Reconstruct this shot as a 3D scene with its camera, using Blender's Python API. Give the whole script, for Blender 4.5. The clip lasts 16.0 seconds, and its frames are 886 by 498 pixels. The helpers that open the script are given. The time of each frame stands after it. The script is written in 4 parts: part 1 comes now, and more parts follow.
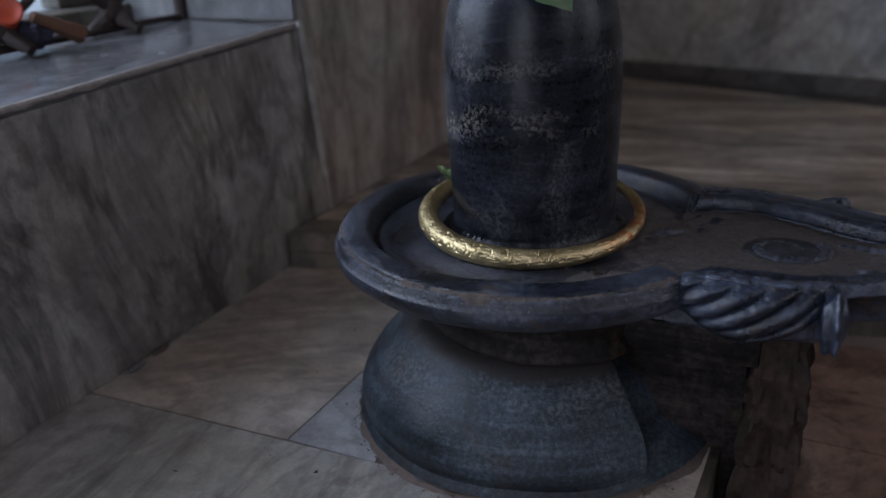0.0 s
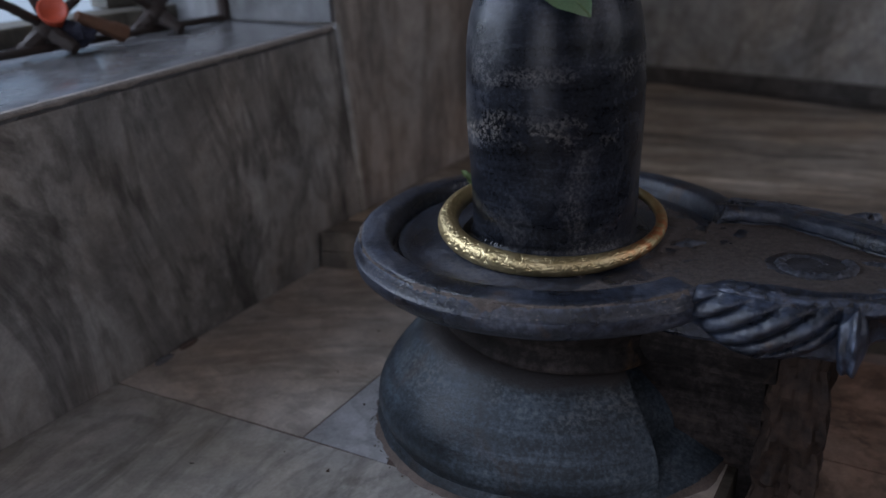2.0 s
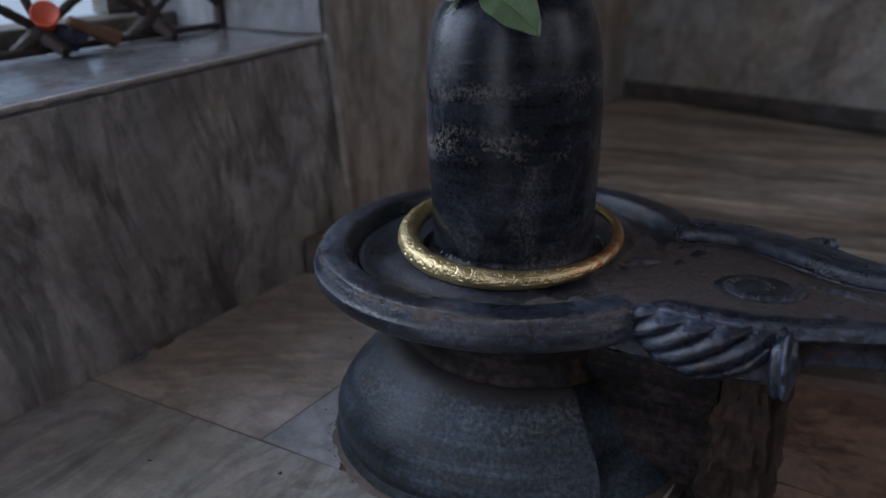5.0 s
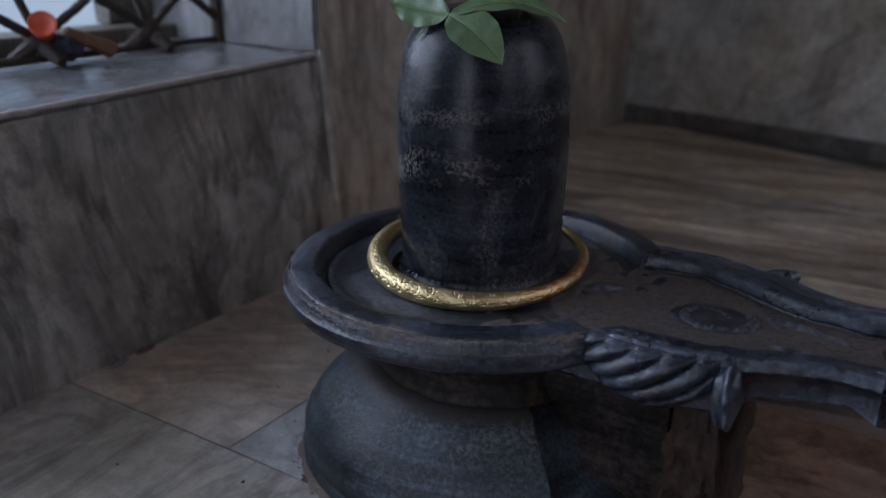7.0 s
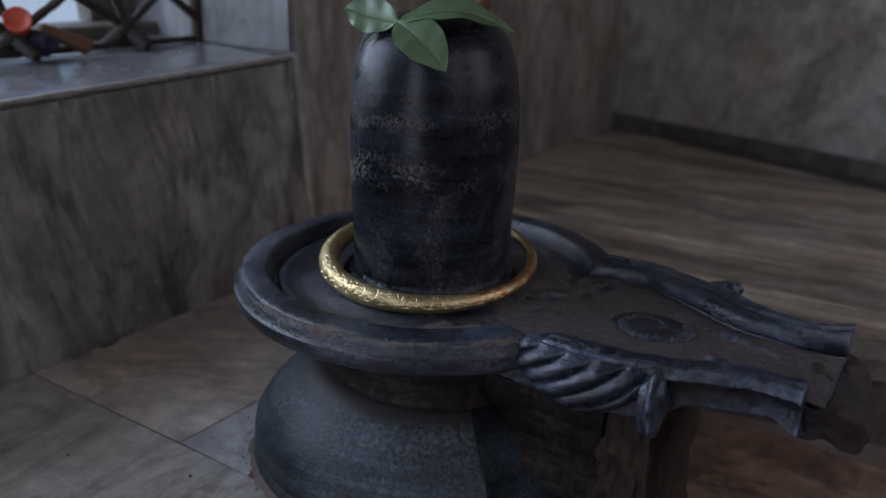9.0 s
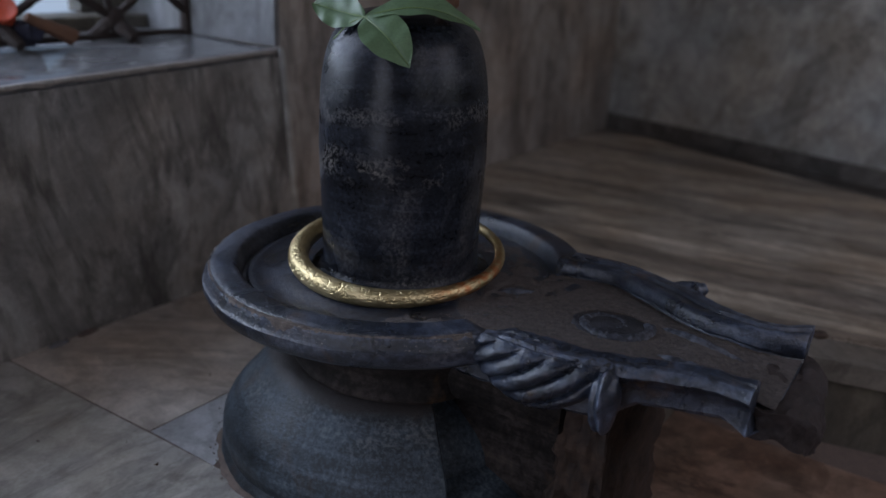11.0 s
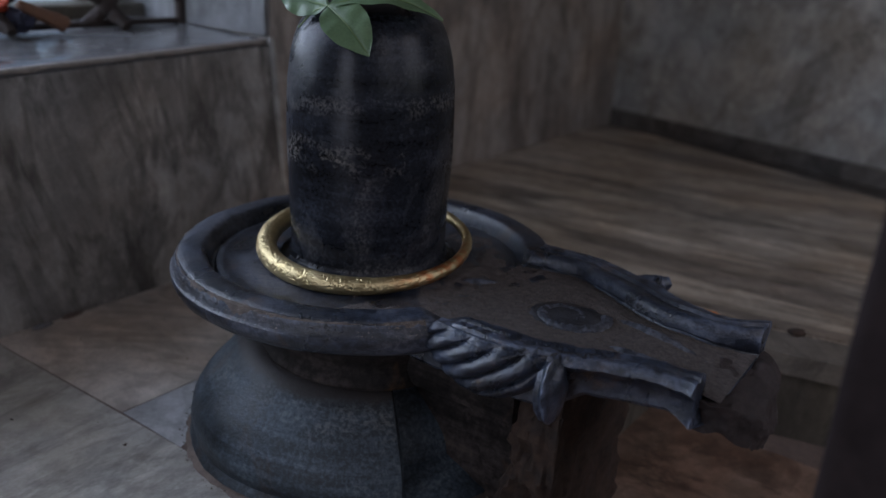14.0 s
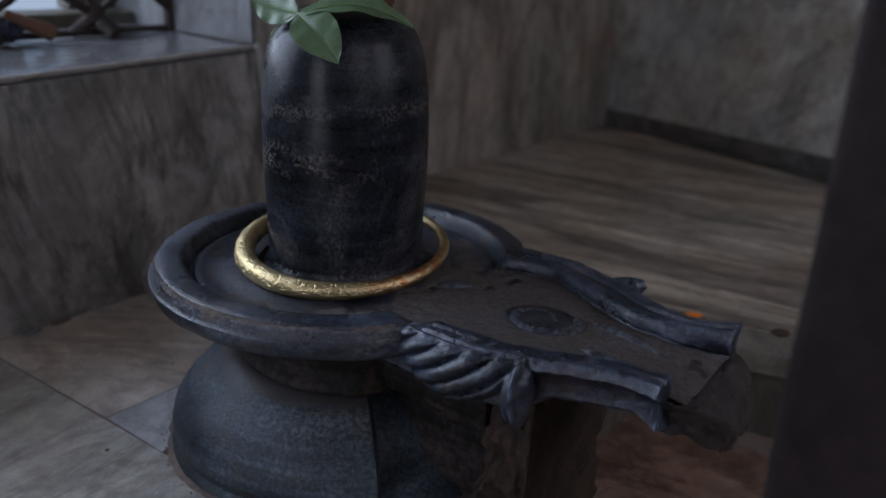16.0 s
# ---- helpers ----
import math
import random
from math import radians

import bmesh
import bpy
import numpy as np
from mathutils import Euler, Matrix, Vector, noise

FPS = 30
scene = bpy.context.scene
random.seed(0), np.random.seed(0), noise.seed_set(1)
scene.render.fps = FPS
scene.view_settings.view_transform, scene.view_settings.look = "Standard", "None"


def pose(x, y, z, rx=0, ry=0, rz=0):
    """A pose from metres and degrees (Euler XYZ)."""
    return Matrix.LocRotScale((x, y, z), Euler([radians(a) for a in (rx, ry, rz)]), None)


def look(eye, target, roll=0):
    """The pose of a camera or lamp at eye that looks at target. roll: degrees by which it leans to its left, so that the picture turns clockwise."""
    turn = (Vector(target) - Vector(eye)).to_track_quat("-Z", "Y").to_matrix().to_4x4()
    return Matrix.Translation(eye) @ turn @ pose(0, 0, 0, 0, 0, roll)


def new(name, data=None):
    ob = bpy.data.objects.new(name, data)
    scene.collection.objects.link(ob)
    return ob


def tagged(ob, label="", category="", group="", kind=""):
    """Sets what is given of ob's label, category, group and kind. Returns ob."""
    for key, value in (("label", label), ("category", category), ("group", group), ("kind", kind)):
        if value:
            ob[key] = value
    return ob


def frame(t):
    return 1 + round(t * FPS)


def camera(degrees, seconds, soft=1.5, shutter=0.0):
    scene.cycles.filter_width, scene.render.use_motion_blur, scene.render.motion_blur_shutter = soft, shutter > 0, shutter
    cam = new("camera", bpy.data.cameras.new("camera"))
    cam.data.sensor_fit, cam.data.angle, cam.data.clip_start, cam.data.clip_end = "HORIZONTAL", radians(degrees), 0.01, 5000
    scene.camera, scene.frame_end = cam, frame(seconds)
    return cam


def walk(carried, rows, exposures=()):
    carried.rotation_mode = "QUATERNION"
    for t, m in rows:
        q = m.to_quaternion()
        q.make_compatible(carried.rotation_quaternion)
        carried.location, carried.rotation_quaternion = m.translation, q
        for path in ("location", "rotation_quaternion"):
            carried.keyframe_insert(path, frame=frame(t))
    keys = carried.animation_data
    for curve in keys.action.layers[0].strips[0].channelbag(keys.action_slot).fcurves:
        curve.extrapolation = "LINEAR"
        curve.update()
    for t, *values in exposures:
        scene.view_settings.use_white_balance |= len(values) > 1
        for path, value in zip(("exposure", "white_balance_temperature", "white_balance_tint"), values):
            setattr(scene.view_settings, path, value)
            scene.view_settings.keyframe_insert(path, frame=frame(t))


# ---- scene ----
cam = camera(56.1, 16.0)
cam.data.dof.use_dof = True
cam.data.dof.focus_distance, cam.data.dof.aperture_fstop = 1.10, 2.5
METRES, EYE, TILT, LEAN, TURN = 0.5, 0.741, 0.0, 0.0, 0.0
ROWS = [
    (0.0, 0.0, 0.0, 0.0, -1.2, -22.42, 2.9),
    (0.5, 0.025, 0.0015, 0.001, -0.15, -22.2, 2.88),
    (1.0, 0.0505, 0.0012, -0.0015, 0.84, -22.03, 2.97),
    (1.5, 0.0739, 0.002, -0.0023, 1.8, -21.97, 2.83),
    (2.0, 0.0987, 0.0014, -0.0038, 2.78, -21.96, 2.63),
    (2.5, 0.1212, -0.0008, -0.0057, 3.42, -21.97, 2.57),
    (3.0, 0.148, -0.0025, -0.0005, 4.3, -21.92, 2.35),
    (3.5, 0.1741, -0.0062, 0.0029, 4.9, -21.79, 2.42),
    (4.0, 0.2121, -0.0118, 0.0012, 5.34, -21.57, 2.23),
    (4.5, 0.2523, -0.0153, 0.0003, 5.2, -21.35, 1.89),
    (5.0, 0.2966, -0.0163, 0.0039, 5.11, -21.17, 1.44),
    (7.5, 0.4788, -0.0441, 0.0408, 7.26, -20.01, -0.48),
    (8.0, 0.5237, -0.0473, 0.0455, 7.68, -19.87, -0.71),
    (8.5, 0.5637, -0.0511, 0.0469, 7.59, -19.83, -1.1),
    (9.0, 0.6008, -0.0532, 0.0475, 7.5, -19.95, -1.5),
    (11.5, 0.7449, -0.0545, 0.0519, 8.53, -20.16, -2.56),
    (12.0, 0.7726, -0.0549, 0.0573, 8.85, -20.2, -2.66),
    (12.5, 0.7979, -0.0558, 0.0545, 9.22, -20.2, -2.74),
    (13.0, 0.8279, -0.0514, 0.0531, 9.47, -20.35, -2.65),
    (13.5, 0.856, -0.0476, 0.0508, 9.75, -20.43, -2.76),
    (14.0, 0.8858, -0.0483, 0.0467, 10.01, -20.54, -2.88),
    (14.5, 0.9139, -0.047, 0.046, 10.21, -20.59, -2.88),
    (15.0, 0.9426, -0.0439, 0.047, 10.3, -20.62, -2.78),
    (15.5, 0.9649, -0.0436, 0.0504, 10.32, -20.6, -2.54),
    (16.0, 0.983, -0.042, 0.065, 10.37, -20.47, -2.18),
]
walk(cam, [(t, pose(0, 0, EYE, TILT, LEAN, TURN) @ pose(METRES * x, METRES * y, METRES * z, 90 + pitch, roll, yaw)) for t, x, y, z, yaw, pitch, roll in ROWS])

# ---- light ----
world = bpy.data.worlds.new("sky")
scene.world = world
world.use_nodes = True
wn = world.node_tree.nodes
sky = wn.new("ShaderNodeTexSky")
sky.sky_type = "NISHITA"
sky.sun_disc = False
sky.sun_elevation = radians(50)
sky.sun_rotation = math.atan2(0.615, 0.789)
wn["Background"].inputs["Strength"].default_value = 0.12
world.node_tree.links.new(sky.outputs[0], wn["Background"].inputs[0])


# Room axes: s runs along the window wall, q points from it into the room.
P0 = Vector((-0.548, 1.374, 0))
D = Vector((0.4688, 0.8833, 0))
Q = Vector((0.8833, -0.4688, 0))
ROOM = Matrix(((D.x, -Q.x, 0, P0.x), (D.y, -Q.y, 0, P0.y), (0, 0, 1, 0), (0, 0, 0, 1)))


def at(s, q, z=0.0):
    return P0 + D * s + Q * q + Vector((0, 0, z))


def area_lamp(name, eye, target, w, h, watts, colour):
    data = bpy.data.lights.new(name, "AREA")
    data.shape, data.size, data.size_y, data.energy, data.color = "RECTANGLE", w, h, watts, colour
    ob = new(name, data)
    ob.matrix_world = look(eye, target)
    return ob


sun = new("sun", bpy.data.lights.new("sun", "SUN"))
sun.data.energy, sun.data.angle, sun.data.color = 3.0, radians(0.5), (1.0, 0.96, 0.90)
sun.matrix_world = look((0.615 * 0.643 * 50, 0.789 * 0.643 * 50, 0.766 * 50), (0, 0, 0))
area_lamp("doorway_daylight", at(-2.45, 1.05, 1.05), at(0, 0.9, 0.6), 0.8, 2.0, 10.5, (0.85, 0.84, 1.0))
area_lamp("side_opening_daylight", at(0.05, 2.65, 1.40), at(0.3, 0.7, 0.4), 2.1, 1.4, 11.5, (0.96, 0.87, 0.92))
area_lamp("window_daylight", at(-0.52, -0.70, 1.15), at(0.4, 1.0, 0.4), 1.6, 1.05, 30.0, (0.68, 0.78, 1.0))


# ---- materials ----
def material(name):
    m = bpy.data.materials.new(name)
    m.use_nodes = True
    return m, m.node_tree.nodes, m.node_tree.links, m.node_tree.nodes["Principled BSDF"]


def ramp(n, stops, mode="LINEAR"):
    r = n.new("ShaderNodeValToRGB")
    r.color_ramp.interpolation = mode
    e = r.color_ramp.elements
    while len(e) < len(stops):
        e.new(0.5)
    for i, (pos, col) in enumerate(stops):
        e[i].position = pos
        e[i].color = (*col, 1) if len(col) == 3 else col
    return r


def coords(n, l, scale, turn=(0, 0, 0), kind="Object"):
    tc = n.new("ShaderNodeTexCoord")
    turned = n.new("ShaderNodeMapping")
    turned.inputs["Rotation"].default_value = [radians(a) for a in turn]
    l.new(tc.outputs[kind], turned.inputs[0])
    mp = n.new("ShaderNodeMapping")
    mp.inputs["Scale"].default_value = scale
    l.new(turned.outputs[0], mp.inputs[0])
    return mp.outputs[0]


def noise_tex(n, l, vec, scale, detail=6, rough=0.6, distort=0.0):
    t = n.new("ShaderNodeTexNoise")
    t.inputs["Scale"].default_value = scale
    t.inputs["Detail"].default_value = detail
    t.inputs["Roughness"].default_value = rough
    t.inputs["Distortion"].default_value = distort
    l.new(vec, t.inputs["Vector"])
    return t.outputs["Fac"]


def mix(n, l, fac, a, b, mode="MIX"):
    m = n.new("ShaderNodeMix")
    m.data_type, m.blend_type = "RGBA", mode
    for sock, v in ((m.inputs[0], fac), (m.inputs[6], a), (m.inputs[7], b)):
        if isinstance(v, (int, float)):
            sock.default_value = v
        elif isinstance(v, tuple):
            sock.default_value = (*v, 1)
        else:
            l.new(v, sock)
    return m.outputs[2]


def bump(n, l, height, strength, dist, bsdf):
    b = n.new("ShaderNodeBump")
    b.inputs["Strength"].default_value = strength
    b.inputs["Distance"].default_value = dist
    l.new(height, b.inputs["Height"])
    l.new(b.outputs[0], bsdf.inputs["Normal"])


def marble(name, light, dark, warm, stretch, turn, rough=0.45, amount=0.6, wander=1.2, veins=0.7):
    """Streaked grey marble; the veins run along the axis with the small stretch."""
    m, n, l, b = material(name)
    v = coords(n, l, stretch, turn)
    v2 = coords(n, l, (1, 1, 1))
    streak = noise_tex(n, l, v, 1.0, 9, 0.62, wander)
    fine = noise_tex(n, l, v, 2.3, 9, 0.7, 1.4)
    cloud = noise_tex(n, l, v2, 3.0, 4, 0.55)
    grain = noise_tex(n, l, v2, 160, 3, 0.6)
    r1 = ramp(n, [(0.30, dark), (0.47, light), (0.53, light), (0.60, dark), (0.75, light)])
    l.new(streak, r1.inputs[0])
    r2 = ramp(n, [(0.40, (0.55, 0.55, 0.55)), (0.62, (1.12, 1.12, 1.12))])
    l.new(fine, r2.inputs[0])
    r3 = ramp(n, [(0.38, (0, 0, 0)), (0.68, (1, 1, 1))])
    l.new(cloud, r3.inputs[0])
    c = mix(n, l, amount, light, r1.outputs[0])
    c = mix(n, l, amount, c, mix(n, l, 1.0, c, r2.outputs[0], "MULTIPLY"))
    c = mix(n, l, r3.outputs[0], c, mix(n, l, 1.0, c, warm, "MULTIPLY"))
    vein = noise_tex(n, l, v, 0.75, 7, 0.6, 2.4)
    rv = ramp(n, [(0.455, (1, 1, 1)), (0.492, (0.50, 0.49, 0.48)), (0.505, (0.58, 0.57, 0.56)), (0.55, (1.04, 1.04, 1.04))])
    l.new(vein, rv.inputs[0])
    c = mix(n, l, veins, c, mix(n, l, 1.0, c, rv.outputs[0], "MULTIPLY"))
    mottle = ramp(n, [(0.40, (0.86, 0.85, 0.84)), (0.62, (1.10, 1.10, 1.10))])
    l.new(noise_tex(n, l, v2, 22, 6, 0.65, 0.6), mottle.inputs[0])
    c = mix(n, l, 1.0, c, mottle.outputs[0], "MULTIPLY")
    r4 = ramp(n, [(0.32, (0.90, 0.90, 0.90)), (0.6, (1.03, 1.03, 1.03))])
    l.new(grain, r4.inputs[0])
    c = mix(n, l, 1.0, c, r4.outputs[0], "MULTIPLY")
    oi = n.new("ShaderNodeObjectInfo")
    tone = ramp(n, [(0, (0.90, 0.90, 0.90)), (1, (1.08, 1.07, 1.06))])
    l.new(oi.outputs["Random"], tone.inputs[0])
    c = mix(n, l, 1.0, c, tone.outputs[0], "MULTIPLY")
    l.new(c, b.inputs["Base Color"])
    rr = ramp(n, [(0.3, (rough - 0.12,) * 3), (0.7, (rough + 0.15,) * 3)])
    l.new(cloud, rr.inputs[0])
    l.new(rr.outputs[0], b.inputs["Roughness"])
    bump(n, l, mix(n, l, 0.5, fine, grain), 0.22, 0.002, b)
    return m


def black_stone(name, tint=(0.030, 0.034, 0.043), dust=(0.17, 0.16, 0.145), dust_lo=0.56, band=None, rough=0.42, stretch=(9, 9, 30), relief=0.6, worn=0.0, gloss=0.5, rust=0.0, spread=1.0, grain=70.0, cover=0.0, edge=(0.16, 0.19, 0.27), stain_shade=None):
    """Oiled black stone with horizontal tool marks, ash stains and dust."""
    m, n, l, b = material(name)
    v = coords(n, l, (1, 1, 1))
    lines = noise_tex(n, l, coords(n, l, stretch), 1.0, 7, 0.65, 0.4)
    cloud = noise_tex(n, l, v, 7.0, 6, 0.6, 0.5)
    speck = noise_tex(n, l, v, grain, 6, 0.72, 0.2)
    pit = noise_tex(n, l, v, 260.0, 3, 0.6)
    r1 = ramp(n, [(0.41, tuple(x * 0.25 for x in tint)), (0.5, tint), (0.57, tuple(x * (1 + 1.4 * spread) for x in tint)), (0.64, (tint[0] * (1 + 3.6 * spread), tint[1] * (1 + 3.3 * spread), tint[2] * (1 + 2.8 * spread)))])
    l.new(mix(n, l, 0.35, mix(n, l, 0.5, lines, cloud), speck), r1.inputs[0])
    blot = n.new("ShaderNodeMath")
    blot.operation = "MULTIPLY"
    ra = ramp(n, [(0.52 - cover, (0, 0, 0)), (0.78 - cover, (0.6 + cover, 0.6 + cover, 0.6 + cover))])
    rb = ramp(n, [(dust_lo - 0.05, (0, 0, 0)), (dust_lo + 0.10, (1, 1, 1))])
    l.new(cloud, ra.inputs[0])
    l.new(speck, rb.inputs[0])
    l.new(ra.outputs[0], blot.inputs[0])
    l.new(rb.outputs[0], blot.inputs[1])
    fac = blot.outputs[0]
    if band:
        sep = n.new("ShaderNodeSeparateXYZ")
        tc = n.new("ShaderNodeTexCoord")
        l.new(tc.outputs["Object"], sep.inputs[0])
        stops = [(0.0, (0, 0, 0))]
        for z0, half, top in band:
            stops += [(z0 - half, (0, 0, 0)), (z0, (top,) * 3), (z0 + half, (0, 0, 0))]
        rz = ramp(n, stops)
        wob = n.new("ShaderNodeMath")
        wob.operation = "MULTIPLY_ADD"
        wob.inputs[1].default_value, wob.inputs[2].default_value = 0.05, -0.025
        l.new(cloud, wob.inputs[0])
        add = n.new("ShaderNodeMath")
        l.new(sep.outputs[2], add.inputs[0])
        l.new(wob.outputs[0], add.inputs[1])
        l.new(add.outputs[0], rz.inputs[0])
        rc = ramp(n, [(0.47, (0, 0, 0)), (0.58, (1, 1, 1))])
        l.new(speck, rc.inputs[0])
        rd = ramp(n, [(0.46, (0, 0, 0)), (0.60, (1, 1, 1))])
        l.new(noise_tex(n, l, v, 8.0, 5, 0.65), rd.inputs[0])
        mm = mix(n, l, 1.0, rz.outputs[0], rc.outputs[0], "MULTIPLY")
        mm = mix(n, l, 1.0, mm, rd.outputs[0], "MULTIPLY")
        mx = n.new("ShaderNodeMath")
        mx.operation = "MAXIMUM"
        l.new(fac, mx.inputs[0])
        l.new(mm, mx.inputs[1])
        fac = mx.outputs[0]
    c = mix(n, l, fac, r1.outputs[0], dust)
    if rust:
        ru = ramp(n, [(0.60, (0, 0, 0)), (0.72, (rust,) * 3)])
        l.new(noise_tex(n, l, v, 11.0, 5, 0.6, 0.8), ru.inputs[0])
        c = mix(n, l, ru.outputs[0], c, (0.085, 0.048, 0.022))
    # Pale bluish convex edges: wear plus window sheen put into the colour.
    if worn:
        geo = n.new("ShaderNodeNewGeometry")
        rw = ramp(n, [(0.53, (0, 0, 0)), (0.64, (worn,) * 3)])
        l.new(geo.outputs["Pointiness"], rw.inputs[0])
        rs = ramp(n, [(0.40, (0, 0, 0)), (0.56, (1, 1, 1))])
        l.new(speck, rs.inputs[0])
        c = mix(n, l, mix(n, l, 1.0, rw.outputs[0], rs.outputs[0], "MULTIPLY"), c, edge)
    # Brown above this height: stain plus the overhang's shade put into the colour.
    if stain_shade:
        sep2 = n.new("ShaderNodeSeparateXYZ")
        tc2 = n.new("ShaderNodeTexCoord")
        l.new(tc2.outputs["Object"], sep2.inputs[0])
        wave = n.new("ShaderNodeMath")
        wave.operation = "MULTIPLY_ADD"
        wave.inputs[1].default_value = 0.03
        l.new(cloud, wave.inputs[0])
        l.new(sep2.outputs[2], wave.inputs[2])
        rz2 = ramp(n, [(stain_shade, (0, 0, 0)), (stain_shade + 0.008, (0.9, 0.9, 0.9))])
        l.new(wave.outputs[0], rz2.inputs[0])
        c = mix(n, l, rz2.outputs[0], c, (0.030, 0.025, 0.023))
    l.new(c, b.inputs["Base Color"])
    rr = ramp(n, [(0.3, (rough - 0.13,) * 3), (0.7, (rough + 0.2,) * 3)])
    l.new(cloud, rr.inputs[0])
    l.new(mix(n, l, fac, rr.outputs[0], (0.85, 0.85, 0.85)), b.inputs["Roughness"])
    b.inputs["Specular IOR Level"].default_value = gloss
    bump(n, l, mix(n, l, 0.45, mix(n, l, 0.5, lines, speck), pit), relief, 0.003, b)
    return m


def plain(name, col, rough, metal=0.0, var=0.25, scale=30.0, relief=0.1):
    m, n, l, b = material(name)
    v = coords(n, l, (1, 1, 1))
    f = noise_tex(n, l, v, scale, 6, 0.65, 0.3)
    g = noise_tex(n, l, v, scale * 5, 4, 0.6)
    r = ramp(n, [(0.3, tuple(x * (1 - var) for x in col)), (0.7, tuple(x * (1 + var) for x in col))])
    l.new(mix(n, l, 0.4, f, g), r.inputs[0])
    l.new(r.outputs[0], b.inputs["Base Color"])
    rr = ramp(n, [(0.3, (rough * 0.8,) * 3), (0.7, (min(1, rough * 1.25),) * 3)])
    l.new(f, rr.inputs[0])
    l.new(rr.outputs[0], b.inputs["Roughness"])
    b.inputs["Metallic"].default_value = metal
    bump(n, l, g, relief, 0.002, b)
    return m


M_WALL = marble("streaked_wall_marble", (0.290, 0.280, 0.266), (0.088, 0.084, 0.080), (0.95, 0.86, 0.78), (2.7, 2.7, 1.15), (0, 6, 0), 0.5, 0.78, 2.2, 0.75)
M_BROWN = marble("brown_wall_marble", (0.335, 0.305, 0.28), (0.155, 0.135, 0.12), (1.0, 0.88, 0.78), (2.3, 2.3, 0.7), (0, 4, 0), 0.55, 0.65, 1.7, 0.6)
M_BACK = marble("pale_wall_marble", (0.44, 0.445, 0.435), (0.235, 0.238, 0.232), (1.0, 0.88, 0.76), (1.7, 1.7, 0.8), (0, 38, 10), 0.55, 0.65, 1.6, 0.45)
M_SILL = marble("sill_marble", (0.18, 0.183, 0.192), (0.12, 0.12, 0.125), (0.95, 0.9, 0.85), (3, 5, 3), (0, 0, 10), 0.26, 0.4, 1.2, 0.15)
M_REVEAL = marble("reveal_marble", (0.175, 0.180, 0.186), (0.105, 0.108, 0.112), (0.95, 0.9, 0.85), (2.6, 2.6, 1.1), (0, 10, 0), 0.5, 0.6, 1.8, 0.4)
M_RAW = plain("raw_marble_edge", (0.21, 0.185, 0.165), 0.8, 0, 0.45, 40, 0.5)
M_FLOOR = marble("floor_marble", (0.43, 0.42, 0.395), (0.19, 0.185, 0.17), (0.93, 0.84, 0.72), (1.7, 2.7, 3), (0, 0, 14), 0.42, 0.55, 2.0, 0.5)
M_FLOOR_WARM = marble("warm_floor_marble", (0.61, 0.555, 0.50), (0.35, 0.305, 0.265), (0.95, 0.84, 0.74), (2.0, 1.4, 3), (0, 0, -25), 0.42, 0.6, 2.0, 0.5)
M_FLOOR_BLUE = marble("bluish_floor_marble", (0.50, 0.515, 0.535), (0.30, 0.31, 0.32), (0.92, 0.88, 0.84), (4.0, 2, 3), (0, 0, 30), 0.42, 0.5, 1.2, 0.3)
M_PLAT = marble("platform_marble", (0.51, 0.45, 0.375), (0.155, 0.133, 0.116), (0.92, 0.82, 0.72), (3.6, 0.55, 3), (0, 0, -9), 0.5, 0.85, 1.4, 0.75)
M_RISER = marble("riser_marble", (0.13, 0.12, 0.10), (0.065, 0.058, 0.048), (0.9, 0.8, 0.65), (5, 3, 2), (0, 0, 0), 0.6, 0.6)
M_PLASTER = plain("grey_plaster", (0.30, 0.30, 0.29), 0.8, 0, 0.15, 6)
M_GROUT = plain("dark_grout", (0.13, 0.095, 0.08), 0.9, 0, 0.4, 60, 0.3)
M_LINGAM = black_stone("lingam_stone", (0.0150, 0.0172, 0.0230), (0.29, 0.26, 0.225), 0.50, [(0.187, 0.030, 1.0), (0.262, 0.018, 0.40), (0.09, 0.085, 0.95)], 0.23, (5, 5, 45), 0.22, 0.0, 0.24, 0.0, 0.9, 190.0)
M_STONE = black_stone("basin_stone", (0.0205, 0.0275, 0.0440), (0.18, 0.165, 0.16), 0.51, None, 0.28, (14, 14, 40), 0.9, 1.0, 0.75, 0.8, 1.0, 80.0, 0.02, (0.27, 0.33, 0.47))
# Last value: height where stain and the basin's painted shade begin.
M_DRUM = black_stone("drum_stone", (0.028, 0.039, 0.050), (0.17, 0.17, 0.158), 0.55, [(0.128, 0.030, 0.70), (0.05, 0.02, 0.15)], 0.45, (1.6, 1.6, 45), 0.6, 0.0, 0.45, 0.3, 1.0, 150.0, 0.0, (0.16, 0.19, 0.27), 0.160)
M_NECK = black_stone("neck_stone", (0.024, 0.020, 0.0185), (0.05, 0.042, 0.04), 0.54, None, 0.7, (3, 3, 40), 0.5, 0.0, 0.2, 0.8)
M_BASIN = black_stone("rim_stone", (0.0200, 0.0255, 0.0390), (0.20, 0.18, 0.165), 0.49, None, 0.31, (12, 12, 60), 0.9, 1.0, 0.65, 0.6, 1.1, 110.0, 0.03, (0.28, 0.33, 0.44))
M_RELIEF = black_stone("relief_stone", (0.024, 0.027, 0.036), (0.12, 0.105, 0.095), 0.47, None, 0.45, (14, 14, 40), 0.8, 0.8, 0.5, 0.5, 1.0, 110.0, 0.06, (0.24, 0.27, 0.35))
M_MORTAR = plain("pinkish_mortar", (0.15, 0.118, 0.102), 0.92, 0, 0.4, 60, 0.6)
